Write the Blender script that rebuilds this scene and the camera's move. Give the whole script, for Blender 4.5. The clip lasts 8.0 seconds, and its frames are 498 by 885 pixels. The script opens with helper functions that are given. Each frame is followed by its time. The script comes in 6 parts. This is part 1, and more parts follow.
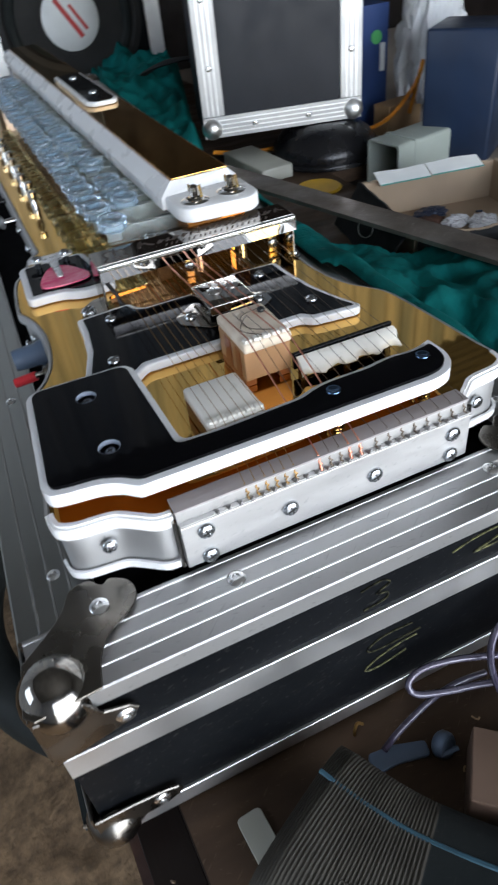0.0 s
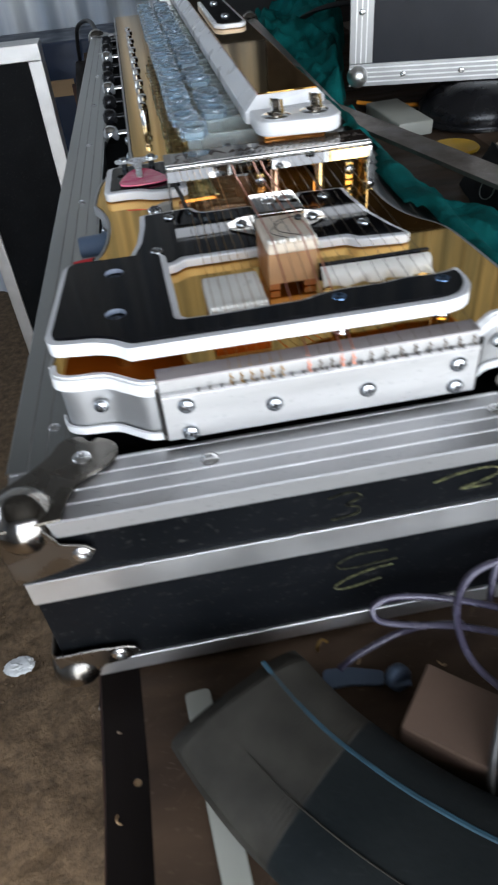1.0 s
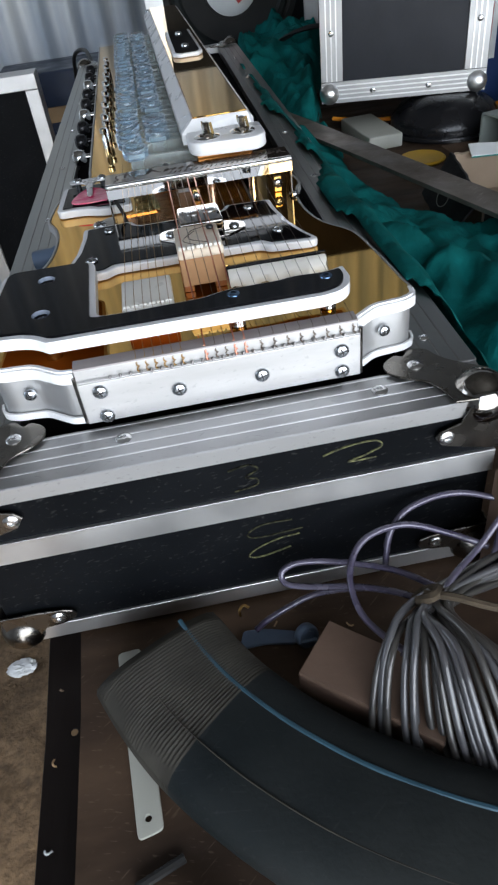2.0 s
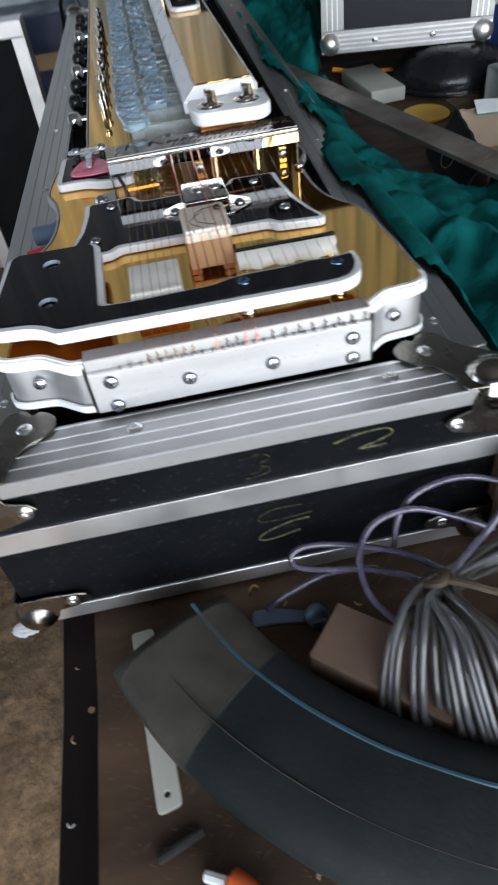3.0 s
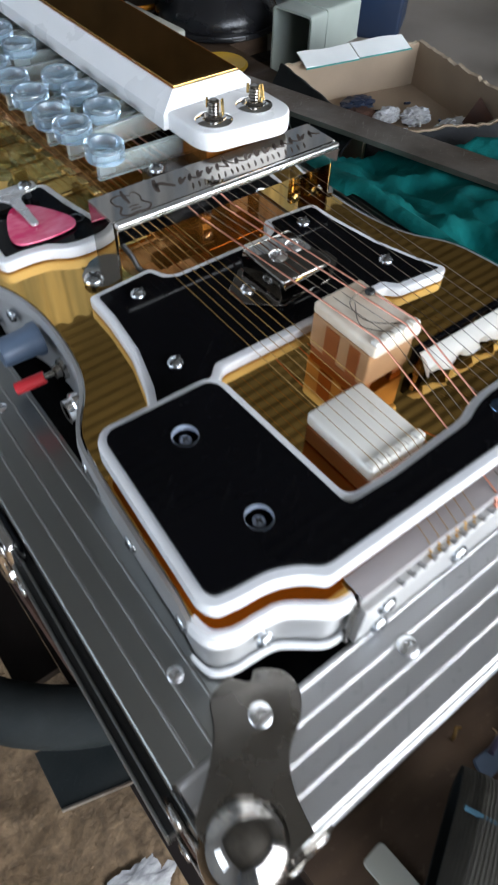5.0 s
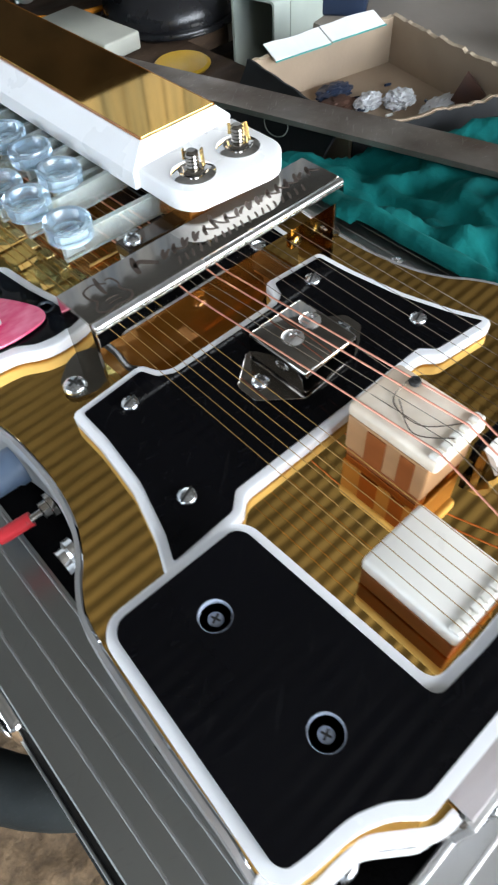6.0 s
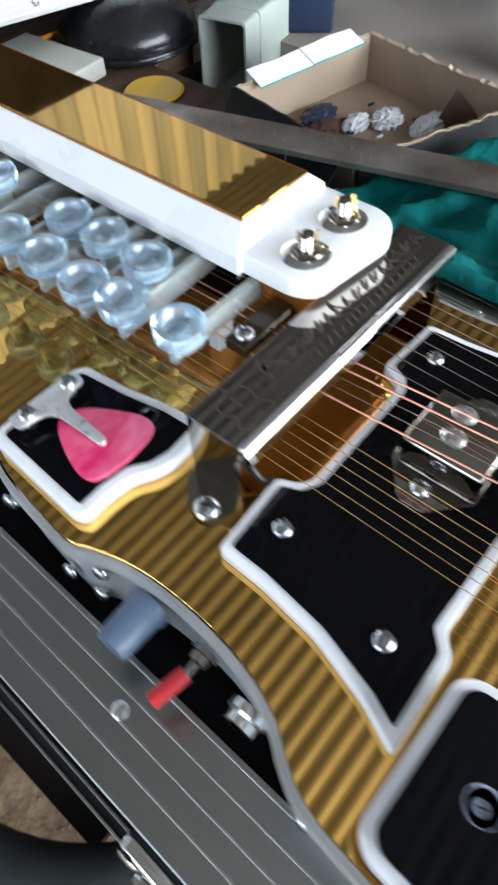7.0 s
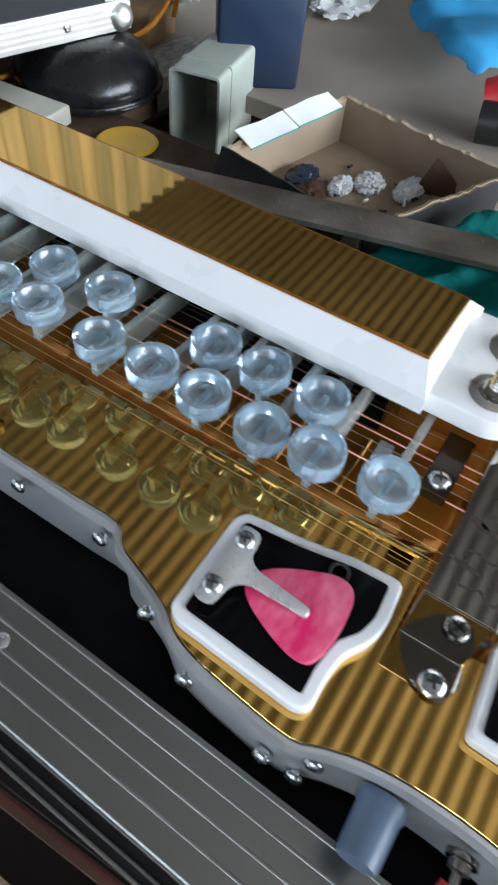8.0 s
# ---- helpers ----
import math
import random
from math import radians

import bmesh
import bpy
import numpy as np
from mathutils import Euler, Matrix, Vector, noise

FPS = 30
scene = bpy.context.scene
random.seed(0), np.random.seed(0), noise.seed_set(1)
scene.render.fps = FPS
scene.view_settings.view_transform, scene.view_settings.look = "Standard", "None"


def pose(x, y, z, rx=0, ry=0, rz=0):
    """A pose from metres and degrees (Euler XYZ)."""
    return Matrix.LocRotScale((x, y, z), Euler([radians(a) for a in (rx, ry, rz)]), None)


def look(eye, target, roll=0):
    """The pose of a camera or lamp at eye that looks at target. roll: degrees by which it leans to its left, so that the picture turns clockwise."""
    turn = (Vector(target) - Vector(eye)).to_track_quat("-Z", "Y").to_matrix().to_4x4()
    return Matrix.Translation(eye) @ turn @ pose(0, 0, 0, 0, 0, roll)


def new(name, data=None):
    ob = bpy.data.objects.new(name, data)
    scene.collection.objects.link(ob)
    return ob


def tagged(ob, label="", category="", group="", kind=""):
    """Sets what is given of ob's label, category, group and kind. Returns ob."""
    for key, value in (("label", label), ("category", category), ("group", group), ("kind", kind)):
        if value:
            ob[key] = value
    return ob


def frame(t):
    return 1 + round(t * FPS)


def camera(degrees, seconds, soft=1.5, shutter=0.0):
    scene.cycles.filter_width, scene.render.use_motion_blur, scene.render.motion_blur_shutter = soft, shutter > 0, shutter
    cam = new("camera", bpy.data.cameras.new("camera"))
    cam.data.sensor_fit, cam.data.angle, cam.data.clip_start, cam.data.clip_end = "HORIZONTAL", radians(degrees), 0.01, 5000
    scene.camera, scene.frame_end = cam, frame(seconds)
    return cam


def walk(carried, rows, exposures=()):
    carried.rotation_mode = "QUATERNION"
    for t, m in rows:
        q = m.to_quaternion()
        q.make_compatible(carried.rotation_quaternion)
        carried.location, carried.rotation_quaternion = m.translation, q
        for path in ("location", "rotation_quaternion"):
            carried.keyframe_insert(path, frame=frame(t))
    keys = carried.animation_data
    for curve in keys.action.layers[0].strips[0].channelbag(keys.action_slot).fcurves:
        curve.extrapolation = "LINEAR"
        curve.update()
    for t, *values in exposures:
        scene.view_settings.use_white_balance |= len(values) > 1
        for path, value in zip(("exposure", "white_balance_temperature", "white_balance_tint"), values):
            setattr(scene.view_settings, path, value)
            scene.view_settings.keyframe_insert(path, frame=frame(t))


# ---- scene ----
cam = camera(41.8, 8.0, soft=2.2, shutter=0.55)
PATH = [
    (0, (-0.08965, -0.16348, 0.30095), (0.17519, 0.55532, -0.34184), -7.06),
    (0.5, (-0.08956, -0.17573, 0.29352), (0.10702, 0.55954, -0.35511), -3.91),
    (1, (-0.05043, -0.20462, 0.27803), (0.03186, 0.54182, -0.38231), -5.57),
    (1.5, (-0.02323, -0.23484, 0.28308), (0.05023, 0.52969, -0.35731), -6.52),
    (2.8, (0.00679, -0.25420, 0.29270), (0.03382, 0.49114, -0.37343), -10.49),
    (3, (-0.01085, -0.23884, 0.29893), (0.03997, 0.47843, -0.39601), -8.61),
    (3.5, (-0.06810, -0.18973, 0.30836), (0.10250, 0.47202, -0.42170), -5.61),
    (4, (-0.12726, -0.13231, 0.30507), (0.21984, 0.43676, -0.44037), 1.08),
    (4.5, (-0.14808, -0.08817, 0.30422), (0.25888, 0.43235, -0.44641), 3.19),
    (4.7, (-0.14646, -0.06740, 0.30230), (0.25796, 0.43306, -0.46319), 3.49),
    (5.8, (-0.10889, 0.00817, 0.30237), (0.28844, 0.46871, -0.49137), -2.31),
    (6, (-0.10445, 0.01487, 0.29803), (0.28382, 0.47789, -0.49875), -3.88),
    (6.5, (-0.10578, 0.03622, 0.30097), (0.27948, 0.49939, -0.49718), -5.41),
    (7, (-0.11759, 0.09034, 0.30336), (0.32824, 0.49451, -0.49531), -2.76),
    (7.5, (-0.13254, 0.14764, 0.31444), (0.37993, 0.50021, -0.46855), 1.42),
    (8, (-0.13617, 0.19058, 0.31131), (0.42310, 0.48150, -0.46496), 6.91),
]
EXPOSURE = [(0.0, 1.62, 6500, 10), (0.8, 1.48, 6500, 10), (1.5, 1.38, 6500, 10), (2.8, 1.51, 6500, 10), (3.5, 1.62, 6500, 10), (4.6, 1.92, 6500, 10), (6.0, 2.80, 6700, 8), (7.0, 2.91, 6500, 8), (8.0, 2.64, 6550, 8)]
walk(cam, [(t, look(eye, target, roll)) for t, eye, target, roll in PATH], EXPOSURE)

# ---- world and light ----
U = 0.085  # one module in metres: every length below is in modules of 8.5 cm

world = bpy.data.worlds.new("sky")
scene.world = world
world.use_nodes = True
sky = world.node_tree.nodes.new("ShaderNodeTexSky")
sky.sky_type, sky.sun_disc = "NISHITA", False
sky.sun_elevation, sky.sun_rotation = radians(48), radians(160)
background = world.node_tree.nodes["Background"]
background.inputs["Strength"].default_value = 0.12
world.node_tree.links.new(sky.outputs[0], background.inputs["Color"])

sun = new("sun", bpy.data.lights.new("sun", "SUN"))
sun.data.energy, sun.data.angle, sun.data.color = 1.2, radians(12), (1.0, 0.95, 0.88)
sun.matrix_world = look((1.5, -4.0, 4.6), (0, 0, 0))

# daylight that enters by the wide doorway in front of the bench
door_light = new("doorway_daylight", bpy.data.lights.new("doorway_daylight", "AREA"))
door_light.data.shape, door_light.data.size, door_light.data.size_y = "RECTANGLE", 24 * U, 20 * U
door_light.data.energy, door_light.data.color = 22, (0.93, 0.985, 1.05)
# added fill from the left, where no window is known
side_light = new("window_daylight", bpy.data.lights.new("window_daylight", "AREA"))
side_light.data.shape, side_light.data.size, side_light.data.size_y = "RECTANGLE", 13.6 * U, 7.6 * U
side_light.data.energy, side_light.data.color = 2.6, (0.90, 0.98, 1.08)
side_light.matrix_world = look((-21.9 * U, 4 * U, 9 * U), (0, 4 * U, 1.5 * U))
door_light.matrix_world = look((6 * U, -17.2 * U, 2.2 * U), (5 * U, 0, 2.2 * U))


# ---- materials ----
def mat(name, color, rough=0.5, metal=0.0, vary=0.0, scale=40.0, bump=0.0, bump_scale=200.0, stretch=(1, 1, 1), rough_vary=0.0,
        transmission=0.0, ior=1.45, coat=0.0, second=None, spots=0.0, spot_scale=6.0, spec=0.5, bump_depth=0.001, scratch=None, scratch_amount=0.0, edge=None):
    """A surface with colour variation at two scales, uneven gloss and fine relief."""
    m = bpy.data.materials.new(name)
    m.use_nodes = True
    tree = m.node_tree
    n, link = tree.nodes, tree.links.new
    b = n["Principled BSDF"]
    b.inputs["Roughness"].default_value, b.inputs["Metallic"].default_value = rough, metal
    b.inputs["Transmission Weight"].default_value, b.inputs["IOR"].default_value = transmission, ior
    b.inputs["Coat Weight"].default_value, b.inputs["Specular IOR Level"].default_value = coat, spec
    b.inputs["Base Color"].default_value = (*color, 1)
    if edge:
        b.inputs["Specular Tint"].default_value = (*edge, 1)
    coord = n.new("ShaderNodeTexCoord")
    place = n.new("ShaderNodeMapping")
    place.inputs["Scale"].default_value = stretch
    link(coord.outputs["Object"], place.inputs["Vector"])

    def grain(s, detail):
        tex = n.new("ShaderNodeTexNoise")
        tex.inputs["Scale"].default_value, tex.inputs["Detail"].default_value = s, detail
        link(place.outputs[0], tex.inputs["Vector"])
        return tex.outputs["Fac"]

    def scratches(turn, s):
        """Fine streaks along one direction."""
        spin = n.new("ShaderNodeMapping")
        spin.inputs["Rotation"].default_value = (radians(turn), radians(turn), radians(turn * 1.3))
        long = n.new("ShaderNodeMapping")
        long.inputs["Scale"].default_value = (s * 0.035, s * 1.1, s)
        tex = n.new("ShaderNodeTexNoise")
        tex.inputs["Scale"].default_value, tex.inputs["Detail"].default_value = 1.0, 2.0
        cut = n.new("ShaderNodeMapRange")
        cut.inputs[1].default_value, cut.inputs[2].default_value, cut.inputs[4].default_value = 0.66, 0.72, scratch_amount
        link(coord.outputs["Object"], spin.inputs["Vector"])
        link(spin.outputs[0], long.inputs["Vector"])
        link(long.outputs[0], tex.inputs["Vector"])
        link(tex.outputs["Fac"], cut.inputs[0])
        return cut.outputs[0]

    if vary or spots:
        other = second or tuple(c * (1 - vary) for c in color)
        mix = n.new("ShaderNodeMix")
        mix.data_type = "RGBA"
        mix.inputs[6].default_value, mix.inputs[7].default_value = (*color, 1), (*other, 1)
        ramp = n.new("ShaderNodeMapRange")
        ramp.inputs[1].default_value, ramp.inputs[2].default_value = 0.35, 0.68
        link(grain(scale, 5), ramp.inputs[0])
        link(ramp.outputs[0], mix.inputs[0])
        out = mix.outputs[2]
        if spots:
            more = n.new("ShaderNodeMix")
            more.data_type = "RGBA"
            more.inputs[7].default_value = (*(c * 0.45 for c in other), 1)
            cut = n.new("ShaderNodeMapRange")
            cut.inputs[1].default_value, cut.inputs[2].default_value, cut.inputs[4].default_value = 0.5, 0.72, spots
            link(grain(spot_scale, 3), cut.inputs[0])
            link(cut.outputs[0], more.inputs[0])
            link(out, more.inputs[6])
            out = more.outputs[2]
        for turn, s in ((12, 700), (-24, 520)) if scratch else ():
            line = n.new("ShaderNodeMix")
            line.data_type = "RGBA"
            line.inputs[7].default_value = (*scratch, 1)
            link(scratches(turn, s), line.inputs[0])
            link(out, line.inputs[6])
            out = line.outputs[2]
        link(out, b.inputs["Base Color"])
    if rough_vary:
        r = n.new("ShaderNodeMapRange")
        r.inputs[1].default_value, r.inputs[2].default_value = 0.3, 0.7
        r.inputs[3].default_value, r.inputs[4].default_value = max(0.0, rough - rough_vary), rough + rough_vary
        link(grain(scale * 1.7, 4), r.inputs[0])
        link(r.outputs[0], b.inputs["Roughness"])
    if bump:
        bp = n.new("ShaderNodeBump")
        bp.inputs["Strength"].default_value, bp.inputs["Distance"].default_value = bump, bump_depth
        link(grain(bump_scale, 4), bp.inputs["Height"])
        link(bp.outputs[0], b.inputs["Normal"])
    return m


# the side lengths' dimmer light is put into darker rim and bead colours
M_RIM = mat("brushed aluminium extrusion, shaded side tone", (0.355, 0.365, 0.355), 0.31, 1.0, scratch=(0.30, 0.30, 0.30), scratch_amount=0.4, vary=0.10, scale=18, bump=0.04, bump_scale=260, rough_vary=0.05, stretch=(1, 0.12, 1))
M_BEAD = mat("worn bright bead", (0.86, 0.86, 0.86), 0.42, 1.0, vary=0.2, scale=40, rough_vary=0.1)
M_BEAD_SIDE = mat("worn bead, shaded side tone", (0.36, 0.355, 0.34), 0.5, 1.0, vary=0.2, scale=40, rough_vary=0.1)
M_RIM_X = mat("brushed aluminium extrusion, shaded side tone across", (0.49, 0.49, 0.492), 0.48, 1.0, scratch=(0.30, 0.30, 0.30), scratch_amount=0.5, vary=0.14, scale=18, bump=0.05, bump_scale=260, rough_vary=0.06, stretch=(0.12, 1, 1))
M_ALU = mat("satin aluminium sheet", (0.78, 0.78, 0.78), 0.27, 1.0, vary=0.12, scale=25, bump=0.06, bump_scale=300, rough_vary=0.07)
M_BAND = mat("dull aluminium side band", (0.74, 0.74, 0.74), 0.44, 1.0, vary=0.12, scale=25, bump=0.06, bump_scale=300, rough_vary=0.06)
M_BODY = mat("dull aluminium side sheet", (0.60, 0.60, 0.60), 0.58, 1.0, vary=0.14, scale=25, bump=0.06, bump_scale=300, rough_vary=0.06)
M_PLATE = mat("filed aluminium plate", (0.56, 0.555, 0.55), 0.5, 1.0, scratch=(0.40, 0.40, 0.40), scratch_amount=0.6, vary=0.16, scale=90, bump=0.05, bump_scale=600, stretch=(0.2, 1, 1), rough_vary=0.08)
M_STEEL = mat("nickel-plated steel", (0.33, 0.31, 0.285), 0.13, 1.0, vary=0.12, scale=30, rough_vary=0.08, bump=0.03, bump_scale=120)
# base darkened for the dark surroundings the wings mirror; also the duller lower balls
M_WING = mat("worn nickel sheet, dark reflections in its colour", (0.215, 0.20, 0.18), 0.27, 1.0, vary=0.2, scale=40, rough_vary=0.1, bump=0.05, bump_scale=150)
M_LEG = mat("bent stainless sheet", (0.34, 0.32, 0.29), 0.08, 1.0, vary=0.1, scale=30, rough_vary=0.06)
M_WELL = mat("dull blue-grey cup washer", (0.36, 0.41, 0.50), 0.5, 0.1, vary=0.2, scale=200)
M_DARK_STEEL = mat("dark washer steel", (0.10, 0.11, 0.12), 0.3, 0.9, vary=0.2, scale=200)
M_CHROME = mat("polished chrome", (0.80, 0.80, 0.80), 0.05, 1.0, vary=0.05, scale=40, rough_vary=0.03)
M_MIRROR = mat("polished stainless sheet", (0.72, 0.71, 0.69), 0.04, 1.0, vary=0.06, scale=30, rough_vary=0.03, bump=0.02, bump_scale=40)
# darker copy of the polished stainless: dark reflections are put into the base
M_COVER = mat("polished stainless sheet, dark reflections in its colour", (0.33, 0.31, 0.285), 0.05, 1.0, vary=0.1, scale=30, rough_vary=0.03, bump=0.02, bump_scale=40)
M_ZINC = mat("zinc-plated screw", (0.62, 0.65, 0.68), 0.22, 1.0, vary=0.2, scale=400, rough_vary=0.1)
# dark tone for the shade inside drive slots, pin holes and closing groove
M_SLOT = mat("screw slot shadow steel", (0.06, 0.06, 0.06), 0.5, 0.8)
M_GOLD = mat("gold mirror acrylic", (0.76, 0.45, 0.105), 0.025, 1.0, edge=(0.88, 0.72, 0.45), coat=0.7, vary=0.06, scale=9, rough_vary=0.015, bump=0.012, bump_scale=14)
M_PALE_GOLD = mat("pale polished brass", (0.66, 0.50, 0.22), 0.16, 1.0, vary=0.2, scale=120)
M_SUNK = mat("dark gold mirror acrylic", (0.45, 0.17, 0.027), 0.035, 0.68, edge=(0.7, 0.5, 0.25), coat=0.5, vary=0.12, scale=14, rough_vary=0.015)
M_AMBER = mat("amber mirror acrylic", (0.46, 0.17, 0.026), 0.07, 0.55, vary=0.2, scale=20, coat=0.5)
M_TINT = mat("dark amber acrylic", (0.035, 0.019, 0.008), 0.1, 0.0, vary=0.2, scale=30)
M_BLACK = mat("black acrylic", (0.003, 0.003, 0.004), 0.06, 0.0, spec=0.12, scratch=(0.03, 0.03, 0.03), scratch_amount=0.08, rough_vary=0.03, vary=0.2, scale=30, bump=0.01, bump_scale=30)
M_WHITE = mat("white acrylic", (0.83, 0.835, 0.85), 0.22, 0.0, vary=0.05, scale=50, rough_vary=0.06, spots=0.15, spot_scale=60)
M_WHITE_PAINT = mat("white painted rail", (0.82, 0.82, 0.825), 0.3, 0.0, vary=0.06, scale=25, rough_vary=0.08, bump=0.04, bump_scale=120)
M_LAMINATE = mat("black laminate", (0.003, 0.0036, 0.0045), 0.45, 0.0, spec=0.09, scratch=(0.055, 0.055, 0.052), scratch_amount=0.4, vary=0.5, second=(0.006, 0.0067, 0.008), scale=14, rough_vary=0.1, bump=0.06, bump_scale=160)
M_LINING = mat("black foam lining", (0.009, 0.009, 0.010), 0.95, 0.0, spec=0.05, vary=0.3, scale=80, bump=0.4, bump_scale=500)
M_CLEAR = mat("clear acrylic", (0.62, 0.80, 0.94), 0.05, 0.0, transmission=0.84, ior=1.46, coat=0.3)
M_SHANK = mat("frosted acrylic shank", (0.84, 0.88, 0.88), 0.3, 0.0, transmission=0.3, ior=1.4, vary=0.1, scale=60)
M_LEVER = mat("clear acrylic lever", (0.80, 0.88, 0.86), 0.12, 0.0, transmission=0.76, ior=1.4, vary=0.1, scale=40)
M_CLEAR_DULL = mat("scratched clear acrylic", (0.80, 0.84, 0.86), 0.18, 0.0, transmission=0.65, ior=1.45, rough_vary=0.08, vary=0.1, scale=60)
M_COPPER = mat("copper-wound string", (0.62, 0.27, 0.19), 0.42, 1.0, vary=0.2, scale=300)
M_BRASS = mat("brass wire", (0.36, 0.215, 0.075), 0.42, 1.0, vary=0.2, scale=200)
M_WIRE = mat("steel string", (0.17, 0.135, 0.105), 0.42, 1.0, vary=0.2, scale=200)
M_BONE = mat("bone", (0.86, 0.78, 0.66), 0.42, 0.0, vary=0.2, second=(0.72, 0.57, 0.42), scale=35, bump=0.15, bump_scale=220, spots=0.4, spot_scale=45, rough_vary=0.1)
M_BONE_WHITE = mat("white bone", (0.86, 0.83, 0.76), 0.36, 0.0, vary=0.12, scale=30, bump=0.12, bump_scale=160, rough_vary=0.1)
M_WOOD_PALE = mat("pale varnished wood", (0.54, 0.30, 0.15), 0.35, 0.0, vary=0.4, scale=30, stretch=(1, 0.15, 1), bump=0.12, bump_scale=120)
M_WOOD_RED = mat("red-brown varnished wood", (0.36, 0.105, 0.032), 0.3, 0.0, vary=0.45, scale=30, stretch=(1, 0.15, 1), bump=0.12, bump_scale=120)
M_PINK = mat("pink pearl celluloid", (0.74, 0.018, 0.13), 0.16, 0.0, vary=0.4, second=(0.90, 0.20, 0.33), scale=75, stretch=(1.0, 2.4, 1.0), coat=0.4)
M_RED = mat("red plastic sleeve", (0.62, 0.03, 0.04), 0.35, 0.0, vary=0.2, scale=90)
M_KNOB = mat("blue-grey plastic knob", (0.10, 0.14, 0.205), 0.38, 0.0, vary=0.12, scale=60, rough_vary=0.1)
M_CABLE_BLACK = mat("black cable", (0.012, 0.012, 0.012), 0.4)
M_RUBBER = mat("black rubber", (0.0085, 0.0115, 0.0125), 0.66, 0.0, spec=0.16, scratch=(0.06, 0.06, 0.06), scratch_amount=0.12, vary=0.4, second=(0.030, 0.033, 0.032), scale=9, rough_vary=0.15, bump=0.25, bump_scale=300, spots=0.3, spot_scale=30)
M_RUBBER_DUSTY = mat("dusty rubber ribs", (0.062, 0.057, 0.047), 0.7, 0.0, spec=0.2, vary=0.5, scale=40, bump=0.2, bump_scale=300)
M_BLUE_LINE = mat("faded blue rubber line", (0.032, 0.088, 0.125), 0.5, 0.0, vary=0.4, scale=60)
M_CABLE = mat("clear grey pvc cable", (0.10, 0.10, 0.106), 0.36, 0.1, vary=0.45, second=(0.042, 0.04, 0.042), scale=25, rough_vary=0.1, coat=0.6)
M_CABLE_PURPLE = mat("clear pvc cable with violet tint", (0.115, 0.105, 0.145), 0.28, 0.2, vary=0.4, second=(0.055, 0.046, 0.085), scale=25, rough_vary=0.1, coat=0.6)
M_CABLE_DARK = mat("dim grey pvc cable", (0.062, 0.058, 0.052), 0.4, 0.1, vary=0.45, second=(0.028, 0.026, 0.026), scale=25, rough_vary=0.1, coat=0.6)
M_ROPE = mat("jute string", (0.075, 0.055, 0.034), 0.9, 0.0, vary=0.4, scale=120, bump=0.6, bump_scale=600)
M_TABLE = mat("grimy brown workbench", (0.098, 0.062, 0.039), 0.62, 0.0, spec=0.18, vary=0.5, second=(0.038, 0.025, 0.018), scale=22, stretch=(0.3, 1, 1), rough_vary=0.2, bump=0.3, bump_scale=120, spots=0.7, spot_scale=34, scratch=(0.20, 0.145, 0.105), scratch_amount=0.3)
M_BENCH = mat("dusty grey-brown bench", (0.33, 0.285, 0.245), 0.75, 0.0, vary=0.3, scale=4, rough_vary=0.1, bump=0.25, bump_scale=120, spots=0.4, spot_scale=5)
M_PLANK = mat("oily dark plank", (0.016, 0.0115, 0.010), 0.55, 0.0, spec=0.18, vary=0.5, scale=14, stretch=(1, 0.2, 1), rough_vary=0.2, bump=0.35, bump_scale=140)
M_RED_WORN = mat("worn red paint", (0.16, 0.018, 0.022), 0.6, 0.0, vary=0.8, second=(0.05, 0.026, 0.02), scale=28)
M_RUST = mat("rusty angle iron", (0.11, 0.052, 0.034), 0.7, 0.3, vary=0.5, second=(0.06, 0.035, 0.03), scale=30, bump=0.4, bump_scale=200)
M_BAR = mat("tarnished steel bar", (0.27, 0.24, 0.21), 0.46, 0.75, scratch=(0.40, 0.38, 0.35), scratch_amount=0.4, vary=0.4, second=(0.14, 0.105, 0.08), scale=18, rough_vary=0.15, bump=0.25, bump_scale=160, spots=0.4, spot_scale=24)
M_DIRT = mat("dry earth floor", (0.168, 0.112, 0.063), 0.95, 0.0, vary=0.45, second=(0.088, 0.058, 0.033), scale=60, bump=1.0, bump_scale=150, bump_depth=0.0025, spots=0.5, spot_scale=85)
M_GREEN = mat("green cotton cloth", (0.004, 0.135, 0.128), 0.9, 0.0, spec=0.12, vary=0.45, scale=30, bump=0.9, bump_scale=42, bump_depth=0.007, rough_vary=0.05)
M_CARD = mat("brown cardboard", (0.335, 0.25, 0.175), 0.85, 0.0, vary=0.2, scale=12, bump=0.2, bump_scale=200, spots=0.25, spot_scale=10)
M_CARD_DARK = mat("dark brown board", (0.15, 0.095, 0.066), 0.75, 0.0, vary=0.25, scale=12, bump=0.2, bump_scale=200, spots=0.2, spot_scale=10)
M_CARD_EDGE = mat("torn cardboard edge", (0.44, 0.35, 0.25), 0.95, 0.0, vary=0.3, scale=90, bump=0.7, bump_scale=500)
M_PAPER = mat("white printed paper", (0.80, 0.82, 0.82), 0.5, 0.0, vary=0.1, scale=15, spots=0.12, spot_scale=20)
M_NEWS = mat("grey newsprint", (0.50, 0.50, 0.50), 0.85, 0.0, vary=0.5, second=(0.26, 0.26, 0.27), scale=70, stretch=(1, 2.5, 1), spots=0.3, spot_scale=18)
M_TEAL_INK = mat("teal printed edge", (0.03, 0.22, 0.20), 0.6, 0.0, vary=0.2, scale=30)
